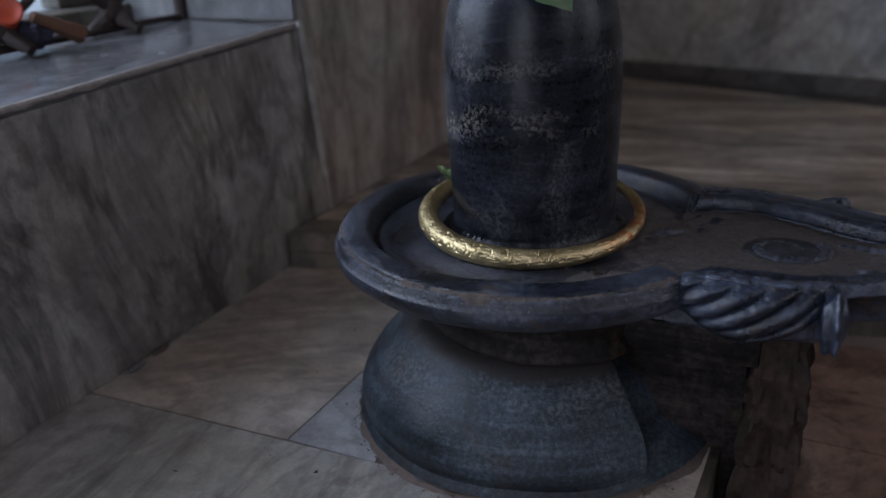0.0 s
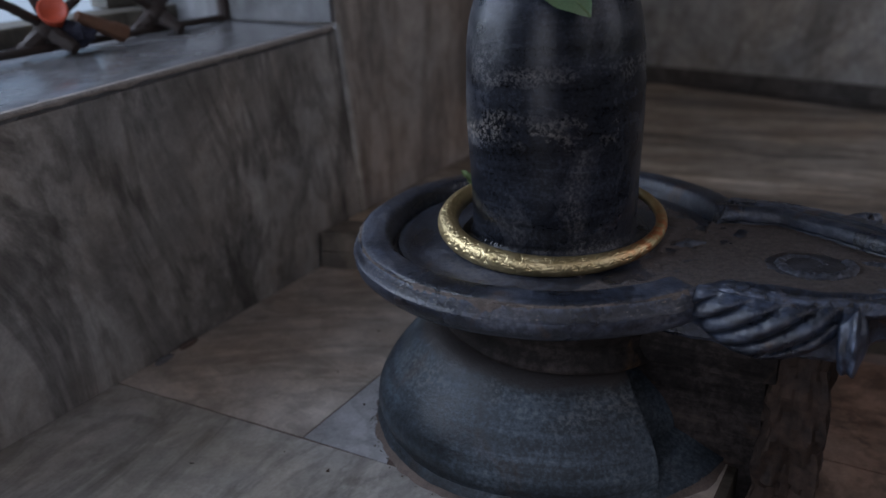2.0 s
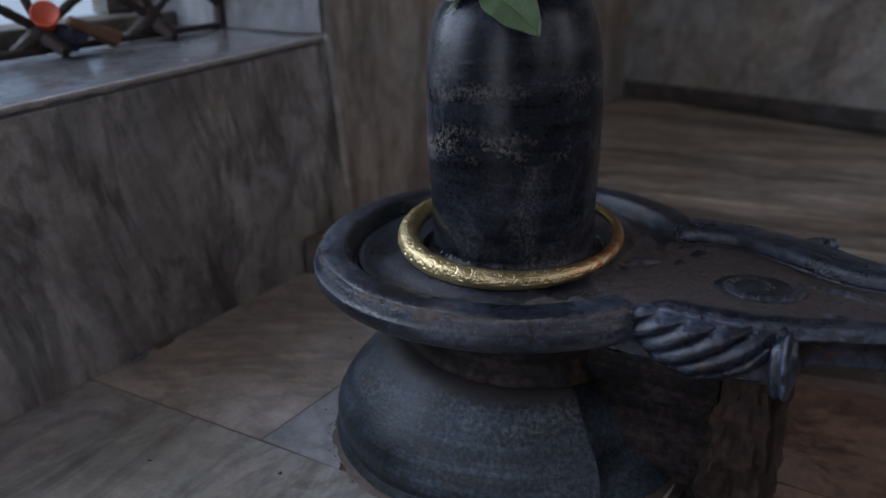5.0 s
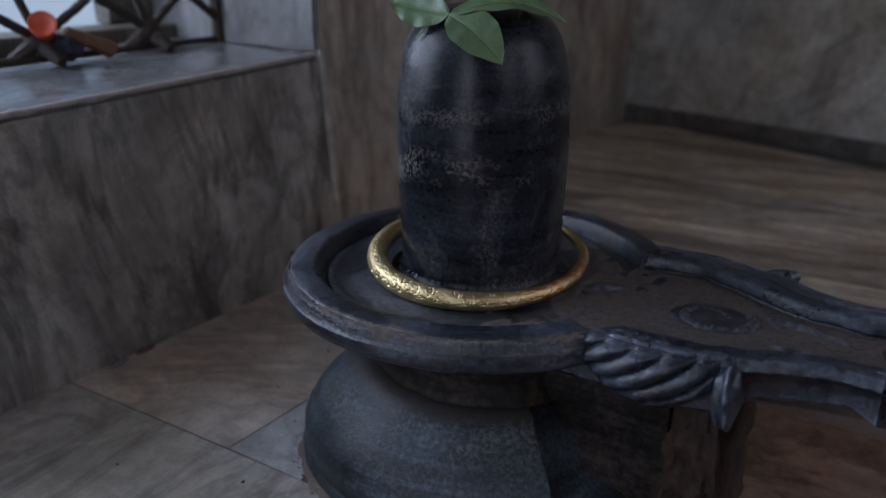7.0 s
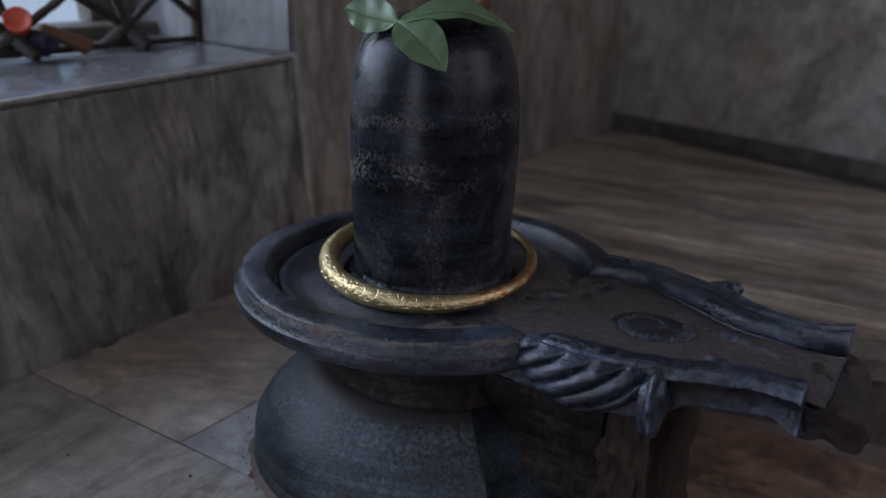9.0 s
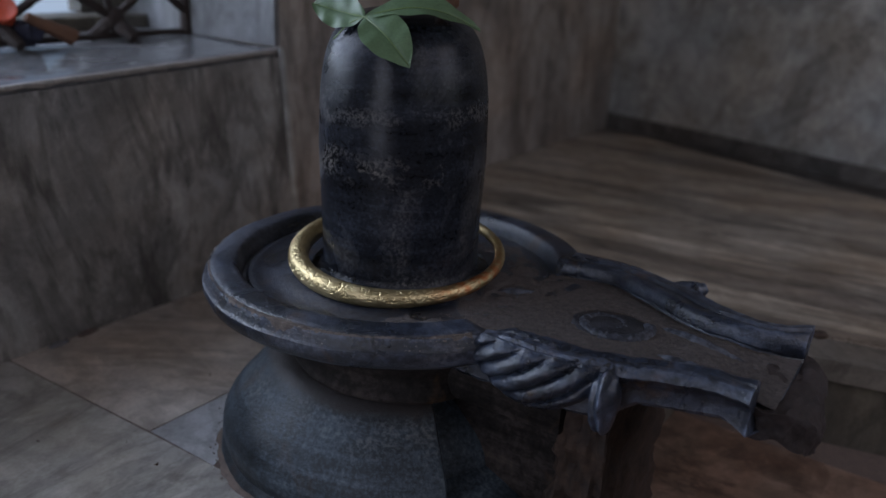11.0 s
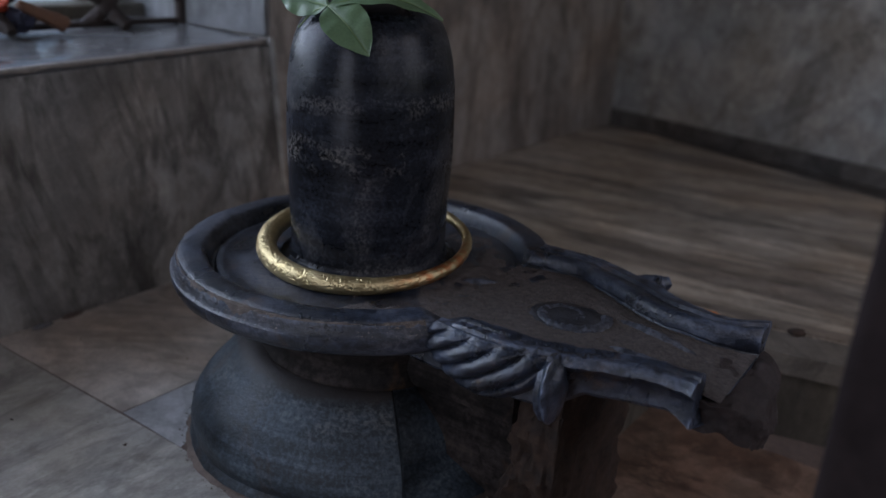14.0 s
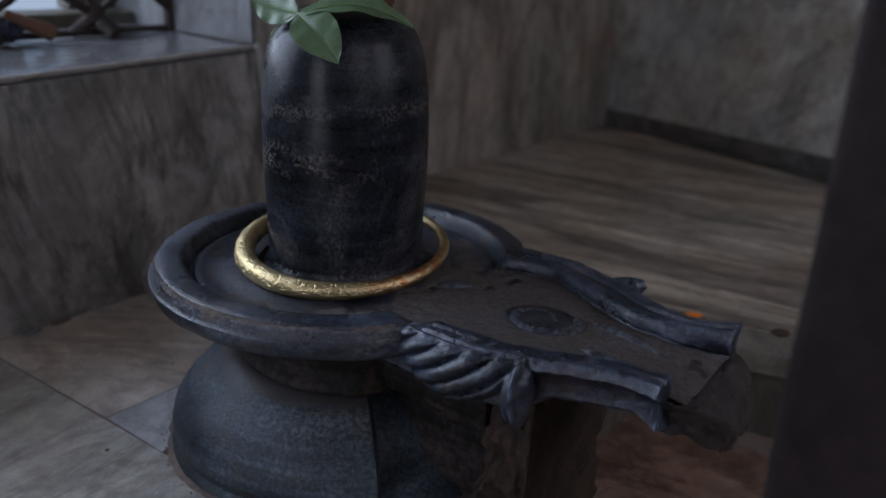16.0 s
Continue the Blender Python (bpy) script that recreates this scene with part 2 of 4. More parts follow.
M_DIRT = plain("caked_ash_dirt", (0.098, 0.084, 0.080), 0.85, 0, 0.95, 120, 1.0)
M_RIMDUST = plain("brown_rim_dust", (0.125, 0.103, 0.090), 0.9, 0, 0.75, 90, 1.0)
M_ROCK = plain("brown_stained_rock", (0.047, 0.030, 0.022), 0.85, 0, 0.95, 18, 0.8)
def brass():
    """Engraved brass with dark grime in places; an orange reflection is painted on one side."""
    m, n, l, b = material("brass")
    v = coords(n, l, (1, 1, 1))
    f = noise_tex(n, l, v, 34, 6, 0.65, 0.3)
    r = ramp(n, [(0.3, (0.50, 0.385, 0.19)), (0.7, (0.80, 0.66, 0.38))])
    l.new(f, r.inputs[0])
    # Orange reflection painted as a noisy copper patch on the front right.
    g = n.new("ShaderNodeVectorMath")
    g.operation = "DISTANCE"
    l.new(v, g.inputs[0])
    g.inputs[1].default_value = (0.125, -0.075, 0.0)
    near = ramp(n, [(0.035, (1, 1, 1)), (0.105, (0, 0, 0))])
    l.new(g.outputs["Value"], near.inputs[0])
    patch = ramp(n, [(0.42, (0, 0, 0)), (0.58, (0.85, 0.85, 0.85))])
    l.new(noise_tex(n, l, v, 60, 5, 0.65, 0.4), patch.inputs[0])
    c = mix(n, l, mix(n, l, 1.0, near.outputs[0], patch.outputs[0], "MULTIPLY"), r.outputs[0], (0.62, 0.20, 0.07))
    l.new(c, b.inputs["Base Color"])
    rr = ramp(n, [(0.3, (0.36,) * 3), (0.7, (0.50,) * 3)])
    l.new(f, rr.inputs[0])
    l.new(rr.outputs[0], b.inputs["Roughness"])
    b.inputs["Metallic"].default_value = 1.0
    bump(n, l, noise_tex(n, l, v, 300, 4, 0.6), 0.08, 0.002, b)
    return m


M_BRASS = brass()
M_LEAF = plain("leaf_green", (0.105, 0.170, 0.088), 0.40, 0, 0.3, 60, 0.15)
M_VEIN = plain("leaf_vein", (0.15, 0.22, 0.08), 0.5, 0, 0.2, 60)
M_IRON = plain("rusty_iron", (0.024, 0.016, 0.013), 0.85, 0.0, 0.6, 40, 0.4)
M_ORANGE = plain("orange_plastic", (0.47, 0.070, 0.032), 0.45, 0, 0.2, 40)
M_CLOTH = plain("dark_blue_cloth", (0.02, 0.022, 0.04), 0.9, 0, 0.4, 80)
M_POST = plain("dark_worn_wood", (0.026, 0.019, 0.019), 0.62, 0, 0.5, 9, 0.3)
M_EDGE = marble("edge_marble", (0.21, 0.195, 0.175), (0.11, 0.10, 0.09), (0.94, 0.85, 0.74), (4, 2.0, 3), (0, 0, 6), 0.5, 0.5)
# Dark tone for the grime and shade along the far wall's foot.
M_FOOT_SHADE = marble("grime_and_shade", (0.125, 0.118, 0.110), (0.07, 0.066, 0.062), (0.9, 0.82, 0.75), (2.5, 2.5, 2.0), (0, 0, 0), 0.7, 0.5)
M_STAIN = marble("stained_floor_marble", (0.30, 0.22, 0.17), (0.11, 0.073, 0.056), (0.75, 0.52, 0.42), (3.2, 2.6, 3), (0, 0, 6), 0.42, 0.7, 2.0, 0.6)
M_LIP = plain("stained_lip_stone", (0.036, 0.027, 0.026), 0.75, 0, 0.8, 30, 0.8)
M_TWIG = plain("dry_bark", (0.13, 0.065, 0.038), 0.8, 0, 0.4, 50, 0.4)
M_GRIT = plain("ash_grit", (0.12, 0.098, 0.078), 0.95, 0, 0.5, 200, 0.2)
M_GRIT2 = plain("pale_dust", (0.26, 0.235, 0.21), 0.95, 0, 0.4, 200, 0.2)
M_POST.node_tree.nodes["Principled BSDF"].inputs["Specular IOR Level"].default_value = 0.12
M_PETAL = plain("marigold_petal", (0.75, 0.20, 0.02), 0.6, 0, 0.2, 80)


# ---- mesh helpers ----
def mesh_of(name, bm, mat, smooth=True):
    me = bpy.data.meshes.new(name)
    bmesh.ops.recalc_face_normals(bm, faces=bm.faces)
    bm.to_mesh(me)
    bm.free()
    me.materials.append(mat)
    if smooth:
        me.shade_smooth()
        me.set_sharp_from_angle(angle=radians(38))
    return me


def part(name, bm, mat, parent=None, label="", smooth=True):
    ob = new(name, mesh_of(name, bm, mat, smooth))
    if parent is ROOM:
        ob.matrix_world = ROOM
    elif parent:
        ob.parent = parent
    if label:
        tagged(ob, label)
    return ob


def thing(name, loc, label, category, group=""):
    e = new(name)
    e.location = loc
    return tagged(e, label, category, group)


def box(lo, hi, bevel=0.0, segs=2):
    bm = bmesh.new()
    bmesh.ops.create_cube(bm, size=1)
    for v in bm.verts:
        v.co = Vector([lo[i] + (v.co[i] + 0.5) * (hi[i] - lo[i]) for i in range(3)])
    if bevel:
        bmesh.ops.bevel(bm, geom=bm.edges[:], offset=bevel, segments=segs, profile=0.6, affect="EDGES")
    return bm


def prism(points, z0, z1, bevel=0.0):
    """An upright block over a plan outline; z1 may be a number or one height a corner."""
    bm = bmesh.new()
    tops = z1 if isinstance(z1, (list, tuple)) else [z1] * len(points)
    feet = z0 if isinstance(z0, (list, tuple)) else [z0] * len(points)
    low = [bm.verts.new((p[0], p[1], z)) for p, z in zip(points, feet)]
    high = [bm.verts.new((p[0], p[1], z)) for p, z in zip(points, tops)]
    n = len(points)
    bm.faces.new(low[::-1])
    bm.faces.new(high)
    for i in range(n):
        bm.faces.new((low[i], low[(i + 1) % n], high[(i + 1) % n], high[i]))
    if bevel:
        bmesh.ops.bevel(bm, geom=bm.edges[:], offset=bevel, segments=2, profile=0.6, affect="EDGES")
    return bm


def room_block(corners, z0, z1, bevel=0.0):
    return prism([(s, -q) for s, q in corners], z0, z1, bevel)


def refine(profile, step):
    """Rounds a profile by a smooth curve through its points."""
    out = []
    p = [profile[0]] + list(profile) + [profile[-1]]
    for i in range(1, len(p) - 2):
        a, b, c, e = (np.array(x, float) for x in p[i - 1:i + 3])
        k = max(1, int(np.hypot(*(c - b)) / step))
        for j in range(k):
            t = j / k
            m0, m1 = (c - a) * 0.35, (e - b) * 0.35
            h = 2 * t**3 - 3 * t**2 + 1, t**3 - 2 * t**2 + t, -2 * t**3 + 3 * t**2, t**3 - t**2
            out.append(tuple(h[0] * b + h[1] * m0 + h[2] * c + h[3] * m1))
    out.append(tuple(profile[-1]))
    return out


def lathe(profile, segs=96, shape=None):
    """Turns (r, z) points about z. shape(angle, i, r, z) may change a point."""
    bm = bmesh.new()
    rings = []
    for i, (r, z) in enumerate(profile):
        if r < 1e-6:
            rings.append([bm.verts.new((0, 0, z))])
            continue
        ring = []
        for k in range(segs):
            a = 2 * math.pi * k / segs
            rr, zz = shape(a, i, r, z) if shape else (r, z)
            ring.append(bm.verts.new((rr * math.cos(a), rr * math.sin(a), zz)))
        rings.append(ring)
    for a, b in zip(rings, rings[1:]):
        for k in range(segs):
            k2 = (k + 1) % segs
            if len(a) == 1 and len(b) > 1:
                bm.faces.new((a[0], b[k], b[k2]))
            elif len(b) == 1 and len(a) > 1:
                bm.faces.new((a[k], b[0], a[k2]))
            elif len(a) > 1:
                bm.faces.new((a[k], b[k], b[k2], a[k2]))
    return bm


def loft(sections, closed=True, caps=True):
    bm = bmesh.new()
    rows = [[bm.verts.new(p) for p in s] for s in sections]
    n = len(rows[0])
    for a, b in zip(rows, rows[1:]):
        for k in range(n if closed else n - 1):
            bm.faces.new((a[k], a[(k + 1) % n], b[(k + 1) % n], b[k]))
    if caps and closed:
        bm.faces.new(rows[0][::-1])
        bm.faces.new(rows[-1])
    return bm


def tube(path, radius, segs=10, rough=0.0):
    """A round bar along a path; radius may be a number or one a point."""
    pts = [Vector(p) for p in path]
    rad = radius if isinstance(radius, (list, tuple)) else [radius] * len(pts)
    secs = []
    for i, p in enumerate(pts):
        t = (pts[min(i + 1, len(pts) - 1)] - pts[max(i - 1, 0)]).normalized()
        side = t.cross(Vector((0, 0, 1)))
        side = side.normalized() if side.length > 1e-4 else Vector((1, 0, 0))
        up = side.cross(t).normalized()
        sec = []
        for k in range(segs):
            a = 2 * math.pi * k / segs
            r = rad[i] * (1 + rough * noise.noise(p * 40 + Vector((math.cos(a), math.sin(a), i))))
            sec.append(p + side * r * math.cos(a) + up * r * math.sin(a))
        secs.append(sec)
    return loft(secs)


def merge(*bms):
    out = bmesh.new()
    for b in bms:
        me = bpy.data.meshes.new("m")
        b.to_mesh(me)
        b.free()
        out.from_mesh(me)
        bpy.data.meshes.remove(me)
    return out


def curve_points(ctrl, n):
    """Evenly many points on a smooth curve through the control points."""
    c = [Vector(p) for p in ctrl]
    c = [c[0] * 2 - c[1]] + c + [c[-1] * 2 - c[-2]]
    out = []
    spans = len(c) - 3
    for i in range(n):
        x = i / (n - 1) * spans
        k = min(int(x), spans - 1)
        t = x - k
        a, b, e, f = c[k:k + 4]
        out.append(0.5 * (2 * b + (e - a) * t + (2 * a - 5 * b + 4 * e - f) * t * t + (3 * b - a - 3 * e + f) * t**3))
    return out


# ---- setting ----
PLAT, SUNK, STEP_Q = 0.085, -0.09, 1.0


def edge_s(q):
    return 0.42 + 0.245 * q


def room_thing(name, bm, mat, label, category):
    return tagged(part(name, bm, mat, ROOM, "", False), label, category, "", "structure")


sub = room_thing("floor", room_block([(-2.6, -0.02), (-2.6, STEP_Q - 0.006), (edge_s(1.0) + 0.02, STEP_Q - 0.006), (edge_s(0) + 0.02, -0.02)], -0.3, -0.0015), M_GROUT, "grey-brown marble slab floor with dark grout joints", "floor")
low = room_thing("floor_sunken", room_block([(-2.6, STEP_Q - 0.004), (-2.6, 2.72), (edge_s(2.72) + 0.02, 2.72), (edge_s(1.0) + 0.02, STEP_Q - 0.004)], -0.35, SUNK - 0.004), M_GROUT, "stained brown marble floor of the drain, one step lower", "floor")
# Ground added outside; its blue tint stands for bright sky in the window.
M_GROUND = plain("sky_tinted_ground", (0.34, 0.42, 0.52), 0.9, 0, 0.15, 2)
ground = tagged(part("ground", box((-60, -60, -0.95), (60, 60, -0.6)), M_GROUND, None, "", False), "sunlit ground outside the shrine, tinted blue to stand for the sky in the window", "ground", "", "structure")

# window wall
W0, W1, THICK = -1.45, 0.552, 0.62
SILL = [0.515, 0.462, 0.523, 0.536]
wall = room_thing("wall_window", room_block([(-2.6, -THICK), (-2.6, 0), (W0, 0), (W0, -THICK)], -0.1, 2.7), M_WALL, "grey streaked marble wall with a barred window", "wall")
part("wall_panel", room_block([(W0, -THICK), (W0, 0), (W1 + 0.075, 0), (W1 + 0.075, -0.05), (W1, -0.05), (W1, -THICK)], -0.1, [SILL[0] - 0.014, SILL[1] - 0.014, SILL[2] - 0.014, SILL[2] - 0.014, SILL[2] - 0.014, SILL[3] - 0.014], 0.003), M_WALL, wall, "grey veined marble panel under the window sill", False)
part("lintel", room_block([(W0, -THICK), (W0, 0), (W1, 0), (W1, -THICK)], 1.65, 2.7), M_WALL, wall, "", False)


def lean(bm, foot=0.060, top=0.527):
    """Slants the left end of a block, whose foot stands further along the wall."""
    for v in bm.verts:
        if v.co.x < W1 + 0.05:
            v.co.x += foot * (top - v.co.z) / (top + 0.1)
    return bm


beyond = room_thing("wall_beyond_window", merge(room_block([(W1, -THICK), (W1, 0.006), (2.9, 0.006), (2.9, -THICK)], 0.527, 2.7), lean(room_block([(W1, -THICK), (W1, 0.006), (2.9, 0.006), (2.9, -THICK)], -0.1, 0.527))), M_BROWN, "brown streaked marble wall beside the window", "wall")
part("edge_trim", lean(room_block([(W1 - 0.005, 0.0), (W1 - 0.005, 0.0085), (W1 + 0.008, 0.0085), (W1 + 0.008, 0.0)], -0.1, 0.527, 0.003)), M_BACK, beyond, "pale worn marble edge", False)
part("reveal_panel", room_block([(W1 - 0.014, -THICK), (W1 - 0.014, 0.002), (W1 + 0.002, 0.002), (W1 + 0.002, -THICK)], 0.53, 1.65, 0.002), M_REVEAL, beyond, "pale grey marble reveal slab", False)


def sill_mesh():
    """The sill slab; its front edge is chipped and wavy."""
    n = 90
    rows = []
    for i in range(n + 1):
        t = i / n
        s = W0 + (W1 - 0.012 - W0) * t
        front = SILL[1] + (SILL[2] - SILL[1]) * t
        back = SILL[0] + (SILL[3] - SILL[0]) * t
        chip = 0.004 * noise.noise(Vector((s * 14, 3, 0))) + 0.003 * noise.noise(Vector((s * 45, 7, 0)))
        q = 0.003 + chip
        rows.append([(s, 0.58, back - 0.02), (s, 0.58, back), (s, 0.06, front + (back - front) * 0.1), (s, 0.010 - q, front), (s, 0.003 - q, front - 0.002 - abs(chip)), (s, -q, front - 0.006 - abs(chip)), (s, 0.012 - q, front - 0.022)])
    return loft(rows)


sill = tagged(part("window_sill", sill_mesh(), M_SILL, ROOM), "grey polished marble window sill with a worn pale edge", "sill", "", "structure")


def worn_edge():
    """The raw broken front edge of the sill slab."""
    rows = []
    for i in range(161):
        t = i / 160
        s = W0 + 0.004 + (W1 - 0.020 - W0) * t
        front = SILL[1] + (SILL[2] - SILL[1]) * t
        chip = 0.004 * noise.noise(Vector((s * 14, 3, 0))) + 0.003 * noise.noise(Vector((s * 45, 7, 0)))
        y = -0.006 - chip - 0.0015 * abs(noise.noise(Vector((s * 60, 1, 5))))
        low = 0.009 + 0.005 * noise.noise(Vector((s * 22, 9, 2)))
        rows.append([(s, 0.010, front + 0.0008), (s, y + 0.004, front + 0.0006), (s, y, front - 0.003), (s, y, front - low + 0.002), (s, y + 0.003, front - low), (s, 0.010, front - low)])
    return loft(rows)


part("worn_edge", worn_edge(), M_RAW, sill, "pale raw broken edge")
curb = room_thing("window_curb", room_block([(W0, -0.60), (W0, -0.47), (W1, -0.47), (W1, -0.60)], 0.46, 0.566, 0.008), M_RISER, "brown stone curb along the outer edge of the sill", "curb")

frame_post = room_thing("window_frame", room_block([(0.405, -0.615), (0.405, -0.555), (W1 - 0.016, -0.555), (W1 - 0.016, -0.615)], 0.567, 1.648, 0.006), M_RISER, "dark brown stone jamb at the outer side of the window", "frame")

# the other walls and the ceiling
far = room_thing("wall_far", room_block([(2.37, 0.006), (2.06, 1.4), (1.78, 2.7), (2.6, 2.7), (2.9, 0.006)], -0.1, 2.7), M_BACK, "pale grey stained marble wall", "wall")
# Added dark strip, not a skirting: carries the wall foot's grime and shade.
foot_strip = room_thing("baseboard", room_block([(2.355, 0.008), (2.045, 1.4), (1.765, 2.69), (1.785, 2.69), (2.065, 1.4), (2.375, 0.008)], PLAT - 0.002, PLAT + 0.060, 0.006), M_FOOT_SHADE, "dark strip added for grime and shade at the foot of the pale wall", "baseboard")
# Unseen walls and ceiling close the room; openings inferred from highlights on the stone.
side = room_thing("wall_side", room_block([(-2.6, 2.7), (-2.6, 2.9), (-1.15, 2.9), (-1.15, 2.7)], -0.4, 2.7), M_BACK, "unseen plain grey marble wall with a wide opening", "wall")
part("wall_piece", room_block([(1.2, 2.7), (1.2, 2.9), (2.6, 2.9), (2.6, 2.7)], -0.4, 2.7), M_BACK, side, "", False)
part("wall_piece", room_block([(-1.15, 2.7), (-1.15, 2.9), (1.2, 2.9), (1.2, 2.7)], -0.4, 0.65), M_BACK, side, "", False)
part("lintel", room_block([(-1.15, 2.7), (-1.15, 2.9), (1.2, 2.9), (1.2, 2.7)], 2.05, 2.7), M_BACK, side, "", False)
rear = room_thing("wall_rear", room_block([(-2.6, 0.0), (-2.6, 0.6), (-2.4, 0.6), (-2.4, 0.0)], -0.1, 2.7), M_BACK, "unseen plain grey marble wall with a doorway", "wall")
part("wall_piece", room_block([(-2.6, 1.5), (-2.6, 2.7), (-2.4, 2.7), (-2.4, 1.5)], -0.35, 2.7), M_BACK, rear, "", False)
part("lintel", room_block([(-2.6, 0.6), (-2.6, 1.5), (-2.4, 1.5), (-2.4, 0.6)], 2.1, 2.7), M_BACK, rear, "", False)
ceil = room_thing("ceiling", room_block([(-2.6, -THICK), (-2.6, 2.9), (2.9, 2.9), (2.9, -THICK)], 2.7, 2.85), M_PLASTER, "unseen plain grey plaster ceiling", "ceiling")

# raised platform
plat = room_thing("platform", room_block([(edge_s(0.008) + 0.004, 0.008), (edge_s(2.69) + 0.004, 2.69), (1.9, 2.69), (2.3, 0.008)], -0.34, PLAT - 0.012), M_RISER, "low marble platform with a darker riser", "platform")


def strip(q0, q1, s0, s1, name, mat, drop=0.0):
    def ss(q, s):
        return edge_s(q) + s * (1 if s <= 0.1 else 1 - 0.16 * q)
    part(name, room_block([(ss(q0, s0), q0), (ss(q1, s0), q1), (ss(q1, s1), q1), (ss(q0, s1), q0)], PLAT - (0.045 if s0 <= 0 else 0.02), PLAT - drop, 0.003), mat, plat, "", False)


strip(0.010, 0.56, -0.004, 0.088, "edge_slab", M_EDGE)
part("riser_facing", room_block([(edge_s(0.01) - 0.006, 0.010), (edge_s(0.56) - 0.006, 0.56), (edge_s(0.56) + 0.002, 0.56), (edge_s(0.01) + 0.002, 0.010)], -0.001, PLAT - 0.0455, 0.001), M_EDGE, plat, "brown marble riser", False)
strip(0.563, 2.68, -0.010, 0.088, "edge_slab", M_EDGE)
for s0, s1 in ((0.103, 0.62), (0.623, 1.10), (1.103, 1.9)):
    strip(0.010, 2.68, s0, s1, "slab", M_PLAT, 0.002)

# Dark sheet on the platform: grime and shade beside the wall, as colour.
part("border_slab", room_block([(2.352, 0.012), (2.044, 1.40), (1.764, 2.68), (1.50, 2.68), (1.90, 1.40), (2.345, 0.012)], PLAT - 0.012, PLAT + 0.0015, 0.001), M_FOOT_SHADE, plat, "dark floor strip for grime and shade along the pale wall", False)

# floor slabs
for mat, c in ((M_FLOOR_WARM, [(-0.1490, 0.002), (-0.1300, 0.4015), (0.51, 0.4015), (0.415, 0.002)]),
               (M_FLOOR_BLUE, [(-0.1295, 0.4045), (-0.1260, 0.556), (0.02, 0.50), (0.10, 0.4045)]),
               (M_FLOOR, [(-0.1522, 0.002), (-0.1270, 0.575), (-0.124, 0.99), (-1.0, 0.99), (-1.0, 0.002)]),
               (M_FLOOR_WARM, [(-0.120, 0.578), (-0.121, 0.99), (0.66, 0.99), (0.515, 0.4045), (0.104, 0.4045), (0.024, 0.504)]),
               (M_FLOOR, [(-1.004, 0.002), (-1.004, 0.99), (-2.4, 0.99), (-2.4, 0.002)])):
    part("slab", room_block(c, -0.03, 0.0, 0.0004), mat, sub, "", False)
for s0, s1, q0, q1 in ((-0.45, 0.30, 1.0, 1.62), (0.303, 0.655, 1.0, 1.62), (-0.45, 0.78, 1.623, 2.69), (-1.5, -0.453, 1.0, 2.69), (-2.59, -1.503, 1.0, 2.69)):
    part("slab", room_block([(s0, q0), (s0, q1), (s1, q1), (s1, q0)], SUNK - 0.02, SUNK, 0.0015), M_STAIN, low, "", False)
part("step_facing", room_block([(-2.39, STEP_Q - 0.008), (-2.39, STEP_Q + 0.004), (0.66, STEP_Q + 0.004), (0.66, STEP_Q - 0.008)], SUNK - 0.01, -0.001, 0.001), M_RISER, sub, "dark brown marble step face", False)

# ---- black stone pedestal ----
C = Vector((0.138, 1.162, 0))
A = Vector((0.905, -0.425, 0)).normalized()
PED = Matrix(((A.x, -A.y, 0, C.x), (A.y, A.x, 0, C.y), (0, 0, 1, 0), (0, 0, 0, 1)))
pedestal = thing("stone_pedestal", (0, 0, 0), "black carved stone basin with a long spout on a round drum", "pedestal")
pedestal.matrix_world = PED
FZ, SZ = 0.291, 0.283


def wrap(a):
    return (a + math.pi) % (2 * math.pi) - math.pi


def drum_shape(a, i, r, z):
    a = wrap(a)
    cut = 1 / (1 + math.exp(-(a + 0.655) * 130)) / (1 + math.exp((a - 0.655) * 130))
    hold = min(1.0, max(0.0, (z - 0.012) / 0.03))
    p = Vector((math.cos(a) * 2, math.sin(a) * 2, z * 6))
    return r - 0.065 * cut * hold * (z < 0.2) + 0.004 * noise.noise(p) + 0.0012 * noise.noise(p * 9), z


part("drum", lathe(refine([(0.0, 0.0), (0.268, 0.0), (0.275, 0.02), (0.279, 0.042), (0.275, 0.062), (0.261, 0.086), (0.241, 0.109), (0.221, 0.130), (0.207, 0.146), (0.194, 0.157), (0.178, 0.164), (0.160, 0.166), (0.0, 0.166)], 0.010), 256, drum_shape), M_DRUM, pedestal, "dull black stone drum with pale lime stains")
def mortar_shape(a, i, r, z):
    k = noise.noise(Vector((math.cos(a) * 4, math.sin(a) * 4, 1))) + 0.6 * noise.noise(Vector((math.cos(a) * 14, math.sin(a) * 14, r * 20)))
    return r + 0.010 * k * (r > 0.275), max(0.0005, z * (1 + 0.5 * k)) if z > 0 else z


part("mortar_bed", lathe([(0.26, 0.0), (0.26, 0.012), (0.270, 0.011), (0.278, 0.007), (0.283, 0.004), (0.289, 0.001), (0.291, -0.001)], 200, mortar_shape), M_MORTAR, pedestal, "rough pinkish mortar round the foot")
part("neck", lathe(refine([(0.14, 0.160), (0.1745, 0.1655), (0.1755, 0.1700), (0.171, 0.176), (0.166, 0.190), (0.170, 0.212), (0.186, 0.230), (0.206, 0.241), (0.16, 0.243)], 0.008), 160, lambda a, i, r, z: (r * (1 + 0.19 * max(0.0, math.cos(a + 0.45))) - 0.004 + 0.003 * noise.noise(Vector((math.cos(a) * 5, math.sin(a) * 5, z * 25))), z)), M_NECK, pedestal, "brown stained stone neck")

